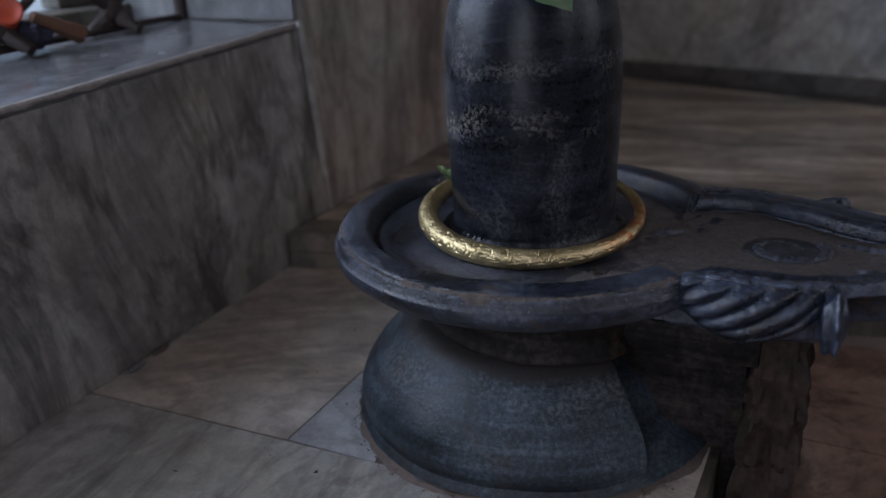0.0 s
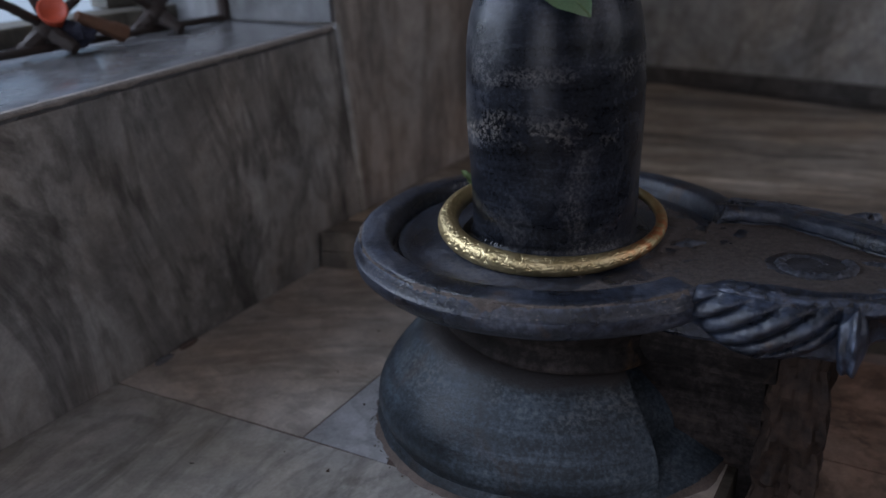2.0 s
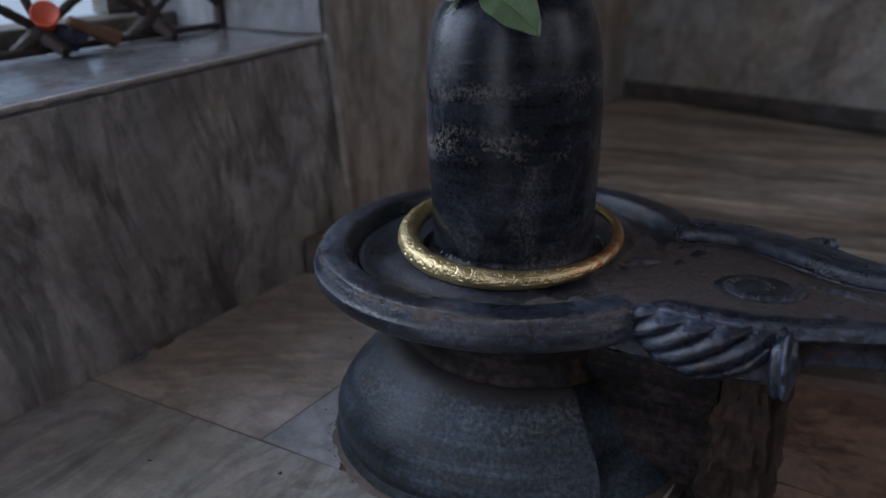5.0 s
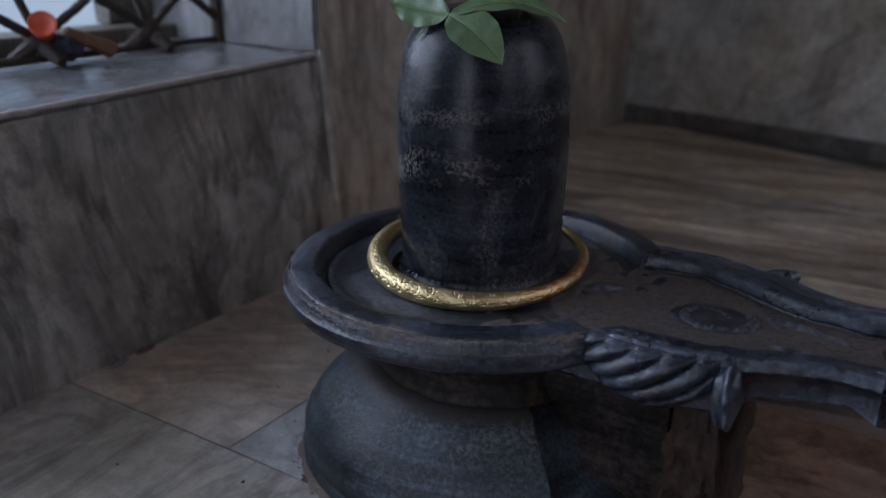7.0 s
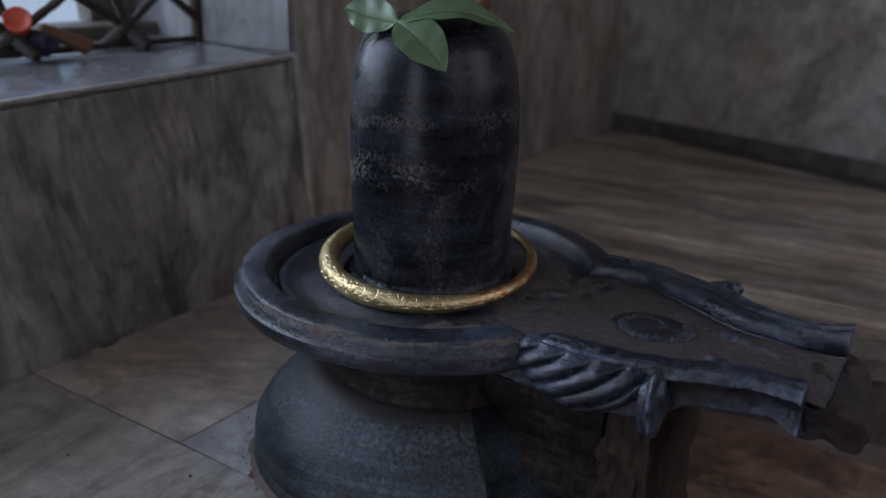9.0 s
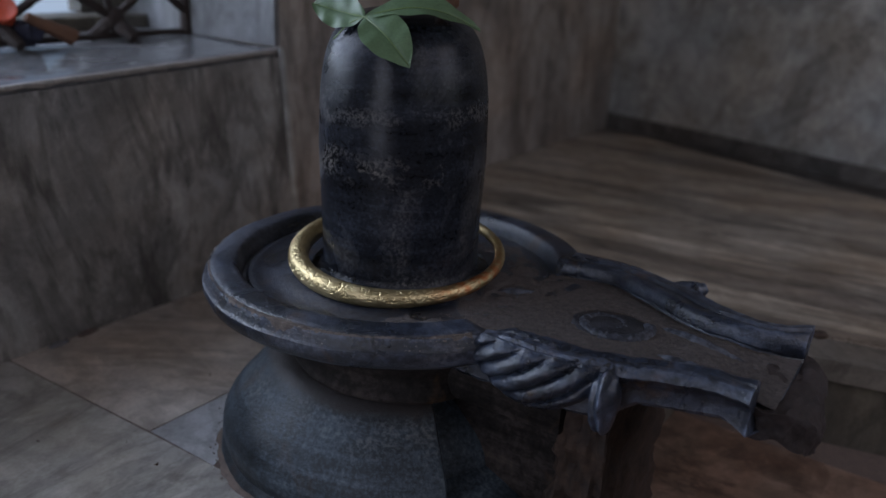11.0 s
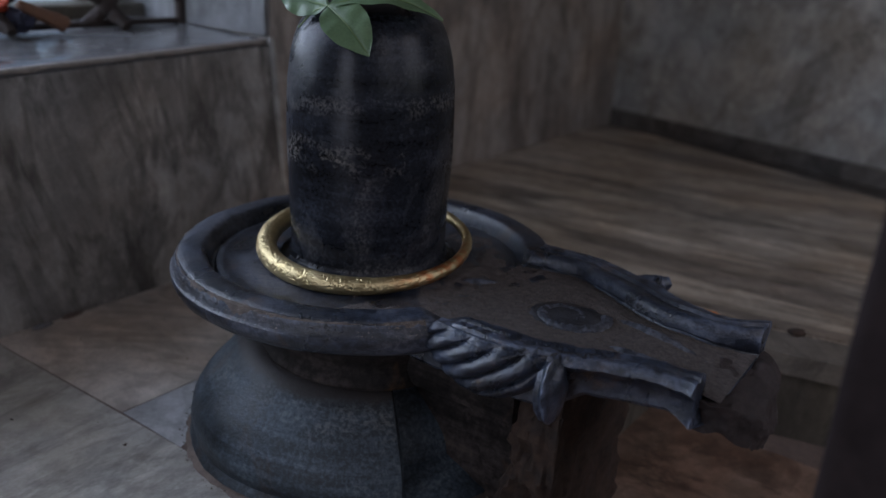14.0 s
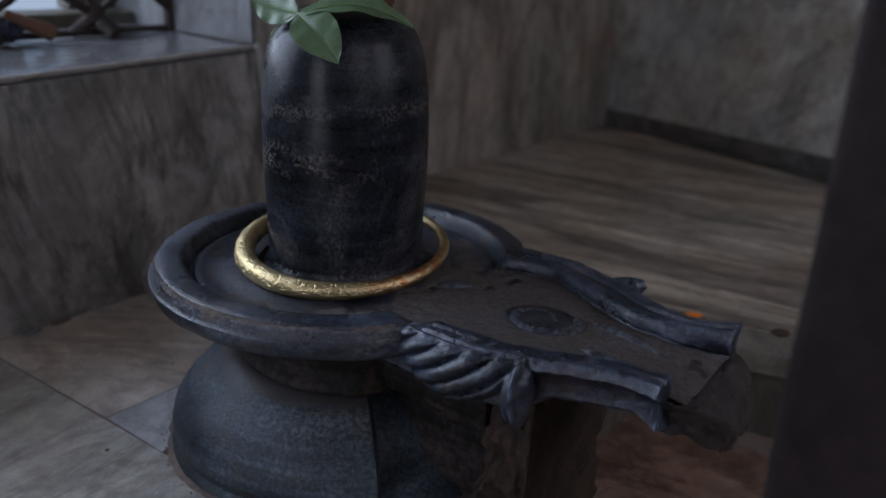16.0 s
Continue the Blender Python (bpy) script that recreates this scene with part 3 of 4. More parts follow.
# rough stone core carrying the root of the spout; its lower block is added to keep the recess of the drum dark
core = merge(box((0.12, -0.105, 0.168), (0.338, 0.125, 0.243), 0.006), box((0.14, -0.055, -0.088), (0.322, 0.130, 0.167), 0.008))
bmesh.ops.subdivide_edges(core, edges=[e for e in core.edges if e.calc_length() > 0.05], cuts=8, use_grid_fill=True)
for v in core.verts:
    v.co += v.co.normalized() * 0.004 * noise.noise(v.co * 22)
part("spout_core", core, M_NECK, pedestal, "dark brown stone block added to fill the gap under the spout")


def basin_shape(a, i, r, z):
    a = wrap(a)
    if abs(a) < 0.75 and z > FZ and r > 0.2:
        k = min(1, max(0, (0.575 - a) / 0.05)) if a > 0 else min(1, max(0, (0.60 + a) / 0.14))
        z = z + (FZ - 0.001 - z) * k
    p = Vector((math.cos(a) * 5, math.sin(a) * 5, z * 30))
    chip = max(0.0, noise.noise(p * 3.1) - 0.35) * 0.004 if r > 0.27 else 0
    return r + 0.0014 * noise.noise(p) - chip, z + 0.0011 * noise.noise(Vector((math.cos(a) * 4 + 9, math.sin(a) * 4, r * 20))) - chip * 0.5


BASIN = [(0.0, FZ), (0.15, FZ), (0.19, FZ - 0.0005), (0.216, FZ), (0.220, FZ + 0.0025), (0.226, FZ + 0.0030), (0.231, FZ + 0.0020), (0.234, FZ - 0.0030), (0.239, FZ - 0.0030), (0.2415, FZ + 0.0060), (0.2445, FZ + 0.0165), (0.2480, FZ + 0.0220), (0.2525, FZ + 0.0240), (0.264, FZ + 0.0240), (0.275, FZ + 0.0232), (0.2825, FZ + 0.0220), (0.2846, FZ + 0.0205), (0.2856, FZ + 0.0170), (0.2870, FZ + 0.0165), (0.2884, FZ + 0.0175), (0.2905, FZ + 0.0130), (0.2932, FZ + 0.0060), (0.2955, FZ + 0.0015), (0.2972, FZ + 0.0005), (0.2978, FZ - 0.0020), (0.2970, FZ - 0.0100), (0.2935, FZ - 0.0190), (0.2840, FZ - 0.0270), (0.262, FZ - 0.0370), (0.23, FZ - 0.049), (0.20, FZ - 0.054), (0.0, FZ - 0.054)]
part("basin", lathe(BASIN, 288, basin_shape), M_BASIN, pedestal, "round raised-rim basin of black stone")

# gritty ash caught in the groove and on the ledge of the rim
def rim_dust():
    bm = bmesh.new()
    n = 520
    grid = []
    for j in range(n + 1):
        a = 0.62 + (2 * math.pi - 1.24) * j / n
        c = Vector((math.cos(a) * 7, math.sin(a) * 7, 2))
        w = max(0.0, 0.38 - 0.25 * max(0.0, -math.cos(a + 0.6)) + 0.9 * noise.noise(c) + 0.5 * noise.noise(c * 5))
        row = []
        for k in range(7):
            f = k / 6
            r = 0.2856 - 0.003 * w * (1 - f) + 0.0085 * f * min(1.0, w) + 0.0004 * noise.noise(c * 20 + Vector((0, 0, k)))
            z = float(np.interp(r, [0.275, 0.2825, 0.2846, 0.2858, 0.2870, 0.2884, 0.2905, 0.2932, 0.2955], [FZ + 0.0232, FZ + 0.0220, FZ + 0.0206, FZ + 0.0180, FZ + 0.0176, FZ + 0.0175, FZ + 0.0130, FZ + 0.0060, FZ + 0.0015]))
            lift = 0.0018 * math.sin(math.pi * f) * min(1.0, w * 2) - 0.0005
            row.append(bm.verts.new((r * math.cos(a), r * math.sin(a), z + lift + 0.0008 * noise.noise(c * 30 + Vector((k, 0, 0))) * math.sin(math.pi * f))))
        grid.append(row)
    for r0, r1 in zip(grid, grid[1:]):
        for k in range(6):
            bm.faces.new((r0[k], r0[k + 1], r1[k + 1], r1[k]))
    return bm


part("dust_line", rim_dust(), M_RIMDUST, pedestal, "brown gritty ash caught in the groove of the rim")

# outer edge of either side rim, and the inner foot of the far one
NEAR = [(0.15, 0.157), (0.25, 0.160), (0.32, 0.163), (0.38, 0.158), (0.43, 0.144), (0.47, 0.129), (0.52, 0.116), (0.56, 0.112), (0.60, 0.117)]
FAR = [(0.15, 0.160), (0.19, 0.168), (0.23, 0.177), (0.27, 0.181), (0.31, 0.179), (0.343, 0.169), (0.384, 0.154), (0.43, 0.133), (0.464, 0.114), (0.51, 0.098), (0.545, 0.101), (0.575, 0.118), (0.60, 0.124)]
FAR_IN = [(0.15, 0.128), (0.20, 0.124), (0.243, 0.129), (0.296, 0.137), (0.34, 0.118), (0.395, 0.086), (0.446, 0.061), (0.485, 0.054), (0.523, 0.054), (0.558, 0.064), (0.59, 0.082)]


def along(table, u):
    pts = [Vector((a, b, 0)) for a, b in table]
    for k in range(len(pts) - 1):
        if u <= pts[k + 1].x or k == len(pts) - 2:
            p, q = pts[k], pts[k + 1]
            o, e = pts[max(0, k - 1)], pts[min(len(pts) - 1, k + 2)]
            t = (u - p.x) / (q.x - p.x)
            m0 = (q.y - o.y) / (q.x - o.x) * (q.x - p.x)
            m1 = (e.y - p.y) / (e.x - p.x) * (q.x - p.x)
            return (2 * t**3 - 3 * t**2 + 1) * p.y + (t**3 - 2 * t**2 + t) * m0 + (-2 * t**3 + 3 * t**2) * q.y + (t**3 - t**2) * m1


def near_out(u):
    return along(NEAR, u)


def far_out(u):
    return along(FAR, u)


def far_in(u):
    return along(FAR_IN, u)


def near_in(u):
    return near_out(u) - 0.041


def spout_floor(u):
    return FZ - 0.0025 + 0.0035 * min(1.0, max(0.0, (u - 0.20) / 0.10)) - max(0.0, u - 0.50) * 0.12


def rail(vi, vo, base, top, bot, flare):
    """Half a cross-section: floor, steep inner face, grooved top, hollowed outer face."""
    h, w = top - base, vo - vi
    return [(0.0, base), (vi - 0.03, base), (vi - 0.001, base), (vi + 0.002, base + 0.004), (vi - 0.003, base + 0.30 * h), (vi - 0.0025, base + 0.62 * h), (vi + 0.001, base + 0.84 * h), (vi + 0.006, base + 0.97 * h), (vi + 0.010, top),
            (vi + 0.38 * w, top - 0.0015), (vi + 0.44 * w, top - 0.0055 * h / 0.035), (vi + 0.55 * w, top - 0.006 * h / 0.035), (vi + 0.62 * w, top - 0.0005), (vo - 0.004, top - 0.001), (vo, top - 0.005),
            (vo + 0.002 + 0.004 * flare, top - 0.012), (vo - 0.004, top - 0.019), (vo - 0.010, top - 0.024), (vo - 0.012, top - 0.032), (vo - 0.010 + 0.006 * flare, bot + 0.006), (vo - 0.016, bot), (vo * 0.4, bot - 0.002)]


def spout_mesh():
    secs = []
    n = 120
    for i in range(n):
        u = 0.19 + i * 0.394 / (n - 1)
        lip = 0.0280 * min(1.0, max(0.0, (u - 0.208) / 0.012))
        soft = 0.0265 * min(1.0, max(0.0, (u - 0.224) / 0.05)) ** 0.8
        flare = max(0.0, (u - 0.53) / 0.05)
        base = spout_floor(u)
        bot = SZ - 0.046 + 0.028 * min(1.0, max(0.0, (u - 0.40) / 0.04)) - 0.012 * flare
        far_half = rail(far_in(u), far_out(u), base, max(FZ + lip, base + 0.001), bot, flare * 0.6)
        near_half = rail(near_in(u), near_out(u), base, max(FZ + soft, base + 0.001), bot, flare)
        sec = []
        for v, z in far_half + [(-v, z) for v, z in near_half[::-1] if v > 0]:
            p = Vector((u * 18, v * 18, z * 18))
            d = 0.0022 * noise.noise(p) + 0.0010 * noise.noise(p * 4)
            sec.append((u - (0.020 * flare if v < -0.05 else 0.0), v + d, z + d))
        secs.append(sec)
    return loft(secs)


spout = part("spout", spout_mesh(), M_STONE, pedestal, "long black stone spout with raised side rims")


def blob(centre, radii, segs=24, rings=16, warp=None):
    bm = bmesh.new()
    bmesh.ops.create_uvsphere(bm, u_segments=segs, v_segments=rings, radius=1)
    for v in bm.verts:
        p = v.co.copy()
        k = warp(p) if warp else 1.0
        v.co = Vector((centre[0] + p.x * radii[0] * k, centre[1] + p.y * radii[1] * k, centre[2] + p.z * radii[2] * k))
    return bm


def fan_mesh(sign):
    """A ribbed leaf fan that bulges from the side of the spout, below its rim."""
    nu, nr = 110, 64
    bm = bmesh.new()
    rows = []
    for j in range(nr + 1):
        f = j / nr
        row = []
        for k in range(nu + 1):
            e = k / nu
            u = 0.228 + 0.172 * e
            drop = 0.076 * (math.sin(math.pi * min(1.0, 0.04 + e * 0.90)) ** 0.5)
            z = SZ + 0.031 - 0.022 * max(0.0, 1 - e * 7) ** 2 - drop * f
            bulge = math.sin(math.pi * min(1.0, 0.08 + f * 0.84)) ** 0.6 * math.sin(math.pi * min(1.0, 0.02 + e * 0.93)) ** 0.45
            p = (0.56 * (u - 0.22) - 0.83 * (z - SZ)) + 2.2 * (u - 0.33) * (z - SZ)
            rib = abs(math.sin(p / 0.0225 * math.pi))
            edge = min(1.0, f * 7, (1 - f) * 5, e * 9, (1 - e) * 9)
            out = (near_out(u) if sign < 0 else far_out(u)) - 0.006 + 0.028 * bulge + 0.013 * (rib**0.6 - 0.5) * max(0.0, edge)
            out += 0.0016 * noise.noise(Vector((u * 50, z * 50, sign))) + 0.0007 * noise.noise(Vector((u * 160, z * 160, sign)))
            row.append(bm.verts.new((u, sign * out, z)))
        rows.append(row)
    back = [[bm.verts.new((v.co.x, sign * 0.140, min(v.co.z, SZ + 0.026))) for v in row] for row in (rows[0], rows[-1])]
    grid = [back[0]] + rows + [back[1]]
    for r0, r1 in zip(grid, grid[1:]):
        for k in range(nu):
            bm.faces.new((r0[k], r0[k + 1], r1[k + 1], r1[k]))
    bm.faces.new(back[0][::-1] + back[1])
    for k in (0, nu):
        bm.faces.new([r[k] for r in grid])
    return bm


for sign in (-1, 1):
    part("leaf_fan_carving", fan_mesh(sign), M_STONE, spout, "ribbed leaf fan carved in the stone")
    scroll = blob((0.413, sign * 0.159, SZ - 0.008), (0.016, 0.030, 0.041), 36, 28, lambda p: 1 + 0.09 * math.sin(p.x * 7 + p.z * 1.5) + 0.07 * noise.noise(p * 3))
    part("scroll_carving", scroll, M_STONE, spout, "rolled leaf scroll carved in the stone")
tip = tube(curve_points([(0.372, 0.146, SZ + 0.020), (0.396, 0.160, SZ + 0.022), (0.414, 0.174, SZ + 0.022), (0.424, 0.181, SZ + 0.027)], 14), [0.006 + 0.008 * math.sin(math.pi * min(1.0, 0.1 + i / 15)) for i in range(14)], 12, 0.06)
part("leaf_tip_carving", tip, M_STONE, spout, "curled leaf tip carved on the rim")

# broken stone lip at the end of the spout
lip = bmesh.new()
bmesh.ops.create_cube(lip, size=1)
bmesh.ops.subdivide_edges(lip, edges=lip.edges[:], cuts=18, use_grid_fill=True)
for v in lip.verts:
    p = v.co.copy()
    x, y, z = 0.590 + p.x * 0.068, p.y * 0.172 + 0.008, 0.263 + p.z * 0.042
    if p.x > 0:
        y *= 1 - 0.55 * (p.x / 0.5) ** 2
        z -= 0.030 * (p.x / 0.5) ** 2
    q = Vector((x, y, z)) * 30
    v.co = Vector((x, y, z)) + Vector((noise.noise(q), noise.noise(q + Vector((5, 0, 0))), noise.noise(q + Vector((0, 9, 0))))) * 0.009 + Vector((noise.noise(q * 3), noise.noise(q * 3 + Vector((5, 0, 0))), noise.noise(q * 3 + Vector((0, 9, 0))))) * 0.004
part("broken_lip", lip, M_LIP, spout, "rough broken stone lip stained brown")

# caked ash on the floor of the basin and the spout, thinning out unevenly round the ring
def ash_mesh():
    bm = bmesh.new()
    grid = []
    n = 260
    for i in range(n):
        u = -0.20 + i * 0.783 / (n - 1)
        disc = math.sqrt(max(0.0, 0.233**2 - u * u))
        w0, w1 = (disc, disc) if u < 0.2 else (near_in(u) + 0.001, far_in(u) + 0.001)
        if 0.17 < u < 0.2:
            k = (u - 0.17) / 0.03
            w0, w1 = disc + (near_in(u) - disc) * k, disc + (far_in(u) - disc) * k
        row = []
        for j in range(121):
            v = -w0 + (w0 + w1) * j / 120
            p = Vector((u * 15, v * 15, 3))
            cover = 0.9 * noise.noise(p) + 0.6 * noise.noise(p * 3.3) + 0.35 * noise.noise(p * 11) + 0.15 + (u - 0.16) * 5.0 - max(0.0, math.hypot(u, v) - 0.205) * 20 * (u < 0.2)
            lift = max(-1.0, min(1.0, cover * 2.5))
            rough = 0.0011 * noise.noise(Vector((u * 75, v * 75, 4))) + 0.0008 * noise.noise(Vector((u * 210, v * 210, 8)))
            top = max(FZ, spout_floor(u)) if u < 0.45 else spout_floor(u)
            row.append(bm.verts.new((u, v, top + 0.0020 * lift - 0.0004 + rough * (0.4 + 0.6 * max(0.0, lift)))))
        grid.append(row)
    for r0, r1 in zip(grid, grid[1:]):
        for k in range(120):
            bm.faces.new((r0[k], r0[k + 1], r1[k + 1], r1[k]))
    return bm


part("ash_layer", ash_mesh(), M_DIRT, spout, "brown-grey layer of caked ash")

# low reliefs on the spout floor
turns = []
for i in range(90):
    t = i / 89
    a = 0.6 - t * 2.4 * math.pi
    r = 0.050 * (1 - 0.74 * t)
    turns.append((0.350 + r * 1.08 * math.cos(a), 0.003 + r * 0.92 * math.sin(a), FZ + 0.0005))
part("spiral_relief", tube(turns, [0.0090 - 0.003 * i / 89 for i in range(90)], 10, 0.3), M_RELIEF, spout, "worn spiral carved in low relief")
part("relief_disc", blob((0.350, 0.003, FZ + 0.001), (0.056, 0.048, 0.0050), 32, 10), M_RELIEF, spout)
part("crescent_relief", tube(curve_points([(0.166, 0.012, FZ - 0.003), (0.182, 0.020, FZ - 0.001), (0.200, 0.029, FZ - 0.001), (0.216, 0.046, FZ - 0.003)], 16), [0.003 + 0.005 * math.sin(math.pi * i / 15) for i in range(16)], 10, 0.1), M_RELIEF, spout, "worn crescent carved in low relief")
for pts in ([(0.40, 0.040, FZ - 0.003), (0.44, 0.034, FZ - 0.001), (0.49, 0.020, FZ - 0.002), (0.54, 0.008, FZ - 0.007)],
            [(0.42, -0.040, FZ - 0.003), (0.46, -0.046, FZ - 0.001), (0.51, -0.046, FZ - 0.003), (0.55, -0.042, FZ - 0.009)]):
    part("ridge_relief", tube(curve_points(pts, 22), [0.004 + 0.0050 * math.sin(math.pi * i / 21) for i in range(22)], 8, 0.35), M_RELIEF, spout)

# ---- lingam ----
LING = [(0.0, 0.0), (0.139, 0.0), (0.1385, 0.012), (0.1335, 0.0185), (0.1225, 0.0215), (0.1185, 0.027), (0.120, 0.08), (0.1225, 0.16), (0.1235, 0.22), (0.1215, 0.28), (0.1155, 0.325), (0.105, 0.357), (0.088, 0.380), (0.060, 0.394), (0.025, 0.400), (0.0, 0.401)]
lingam = thing("stone_lingam", (C.x, C.y, SZ), "polished black stone pillar with a rounded top and ash stains", "lingam")


def pillar_shape(a, i, r, z):
    p = Vector((math.cos(a) * 2, math.sin(a) * 2, z * 14))
    return r + 0.0011 * noise.noise(p) + 0.0004 * noise.noise(p * 6), z


part("shaft", lathe(refine(LING[4:], 0.008), 160, pillar_shape), M_LINGAM, lingam)
part("collar", lathe(LING[:6] + [(0.10, 0.022)], 128, pillar_shape), M_LINGAM, lingam, "low rounded collar round the foot of the pillar")


# ---- brass ring ----
def ring_mesh():
    """A round ring engraved with two staggered rows of leaf scales."""
    R, nr, nb = 0.1552, 1800, 64
    secs = []
    for j in range(nr):
        a = 2 * math.pi * j / nr
        thick = 0.0117 - 0.0040 * math.cos(a - 0.45)
        sec = []
        for k in range(nb):
            b = 2 * math.pi * k / nb
            h = 0.0
            for row, (b0, shift) in enumerate(((-0.15, 0.0), (0.75, 0.5), (1.65, 0.0))):
                y = wrap(b - b0) / 0.66
                if abs(y) < 1.0:
                    x = a * R / 0.027 + shift + 0.16 * math.sin(a * 17 + row * 2)
                    fx = (x - math.floor(x)) * 1.2 - 0.1 + 0.35 * y * math.sin(a * 5 + row)
                    d = math.hypot(fx, y * 0.80)
                    h -= 0.0007 * math.exp(-((d - 0.88) / 0.05) ** 2)
                    if 0.12 < d < 0.84:
                        h -= 0.0007 * max(0.0, math.cos((math.atan2(y * 0.8, fx) + 0.5 * d) * 8.0)) ** 3
            t = thick + max(h, -0.0014) * thick / 0.0137 + 0.0003 * noise.noise(Vector((math.cos(a) * 9, math.sin(a) * 9, b)))
            sec.append(((R + t * math.cos(b)) * math.cos(a), (R + t * math.cos(b)) * math.sin(a), t * math.sin(b)))
        secs.append(sec)
    bm = bmesh.new()
    grid = [[bm.verts.new(p) for p in sec] for sec in secs]
    for j in range(nr):
        g0, g1 = grid[j], grid[(j + 1) % nr]
        for k in range(nb):
            bm.faces.new((g0[k], g0[(k + 1) % nb], g1[(k + 1) % nb], g1[k]))
    return bm


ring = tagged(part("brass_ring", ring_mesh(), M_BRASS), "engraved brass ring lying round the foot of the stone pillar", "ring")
ring.location = (0.1366, 1.1630, FZ + 0.0272)
ring.rotation_euler = (radians(5.6), radians(-0.4), 0)


# ---- leaf sprig ----
def leaflet(base, tip, up, width, sag=0.0, fold=0.25, curl=0.0):
    """A pointed leaf blade with thickness, folded along its midrib."""
    base, tip, up = Vector(base), Vector(tip), Vector(up)
    axis = tip - base
    length = axis.length
    x = axis.normalized()
    y = up.cross(x).normalized()
    z = x.cross(y)
    secs = []
    for i in range(29):
        t = i / 28
        half = width * (math.sin(math.pi * min(1, t * 1.01) ** 0.92) ** 0.72) + 0.0004
        if t > 0.80:
            half = min(half, width * (0.16 + 0.55 * ((1 - t) / 0.20) ** 1.3) * min(1.0, (1 - t) / 0.06) + 0.0004)
        mid = base + x * length * t + z * (sag * math.sin(math.pi * t) + curl * t * t)
        top, under = [], []
        for k in range(-6, 7):
            f = k / 6
            w = half * f
            rise = abs(w) * fold - 0.0012 * (abs(f) < 0.01) + 0.0016 * math.sin(t * 19 + f * 2) * abs(f)
            p = mid + y * w + z * rise
            top.append(p + z * 0.0004)
            under.append(p - z * 0.0004)
        secs.append(top + under[::-1])
    return loft(secs)


def midrib(base, tip, up, sag, curl):
    base, tip, up = Vector(base), Vector(tip), Vector(up)
    x = (tip - base).normalized()
    z = x.cross(up.cross(x).normalized())
    pts = [base + (tip - base) * (i / 14) + z * (sag * math.sin(math.pi * i / 14) + curl * (i / 14) ** 2 + 0.0006) for i in range(15)]
    return tube(pts, [0.0011 - 0.0008 * i / 14 for i in range(15)], 6)


joint = Vector((0.098, 1.078, 0.672))
sprig = thing("leaf_sprig", joint, "three-lobed fresh green leaf sprig draped over the stone pillar", "leaf")


def rel(p):
    return Vector(p) - joint


for tip, up, w, sag, fold, curl in (((0.170, 1.024, 0.618), (0.10, -0.80, 0.60), 0.030, 0.012, 0.14, 0.0),
                                    ((0.014, 1.126, 0.682), (-0.10, -0.92, 0.38), 0.024, -0.004, 0.22, 0.002),
                                    ((0.248, 1.112, 0.660), (0.08, -0.50, 0.86), 0.022, 0.024, 0.25, 0.0)):
    ob = part("leaflet", leaflet((0, 0, 0), rel(tip), up, w, sag, fold, curl), M_LEAF, sprig)
    part("midrib", midrib((0, 0, 0), rel(tip), up, sag, curl), M_VEIN, ob)
part("leaf_stalk", tube(curve_points([(0, 0, 0.0), rel((0.075, 1.085, 0.662)), rel((0.052, 1.092, 0.640))], 12), 0.0012, 6), M_VEIN, sprig)
twig = tagged(part("dry_twig", tube(curve_points([(0.205, 1.150, 0.690), (0.208, 1.142, 0.705), (0.216, 1.135, 0.722)], 8), [0.009, 0.0115, 0.012, 0.011, 0.013, 0.012, 0.010, 0.007], 10, 0.3), M_TWIG), "short dry brown twig on top of the stone", "twig")
twig.location = (-0.006, -0.004, -0.015)
stray_base = Vector((0.030, 1.262, FZ + 0.036))
stray = thing("fallen_leaf", stray_base, "small yellow-green leaf caught on the brass ring", "leaf")
part("blade", leaflet((0, 0, 0), (-0.032, 0.014, 0.032), (0.3, -0.6, 0.7), 0.0075, 0.003, 0.4), M_VEIN, stray)

# ---- rock prop under the spout ----
rock = bmesh.new()
bmesh.ops.create_cube(rock, size=2)
bmesh.ops.subdivide_edges(rock, edges=rock.edges[:], cuts=24, use_grid_fill=True)
for v in rock.verts:
    p = v.co.copy()
    ball = p.normalized()
    p = p * 0.72 + ball * 0.28 * p.length
    h = (p.z + 1) / 2
    q = Vector((p.x * 0.9, p.y * 2.2, p.z * 2.6))
    k = 0.16 * noise.noise(q * 1.3) + 0.09 * noise.noise(q * 3.1) + 0.035 * noise.noise(q * 9)
    v.co = Vector((p.x * 0.036 * (1.12 - 0.14 * h) * (1 + 1.6 * k) + 0.010 * (h - 0.5), p.y * 0.128 * (1 - 0.10 * h) * (1 + k), max(0.0, 0.166 + p.z * 0.168 * (1 + 0.3 * k))))
prop = tagged(part("rock_prop", rock, M_ROCK), "rough upright brown stained stone slab propping up the spout", "rock")
prop.matrix_world = PED @ Matrix.Translation((0.358, 0.030, SUNK))

# ---- post ----
post = thing("wooden_post", at(-0.050, 1.538, SUNK), "dark worn wooden post with a bluish sheen", "post")
post.rotation_euler = (0, 0, math.atan2(D.y, D.x))
bm = box((-0.09, -0.10, 0), (0.09, 0.10, 2.79), 0.012, 3)
bmesh.ops.subdivide_edges(bm, edges=[e for e in bm.edges if abs(e.verts[0].co.z - e.verts[1].co.z) > 1], cuts=60)
for v in bm.verts:
    v.co.x += 0.004 * noise.noise(Vector((v.co.z * 5, v.co.x * 9, v.co.y * 9)))
    v.co.y += 0.004 * noise.noise(Vector((v.co.z * 5 + 7, v.co.x * 9, v.co.y * 9)))
part("shaft", bm, M_POST, post)

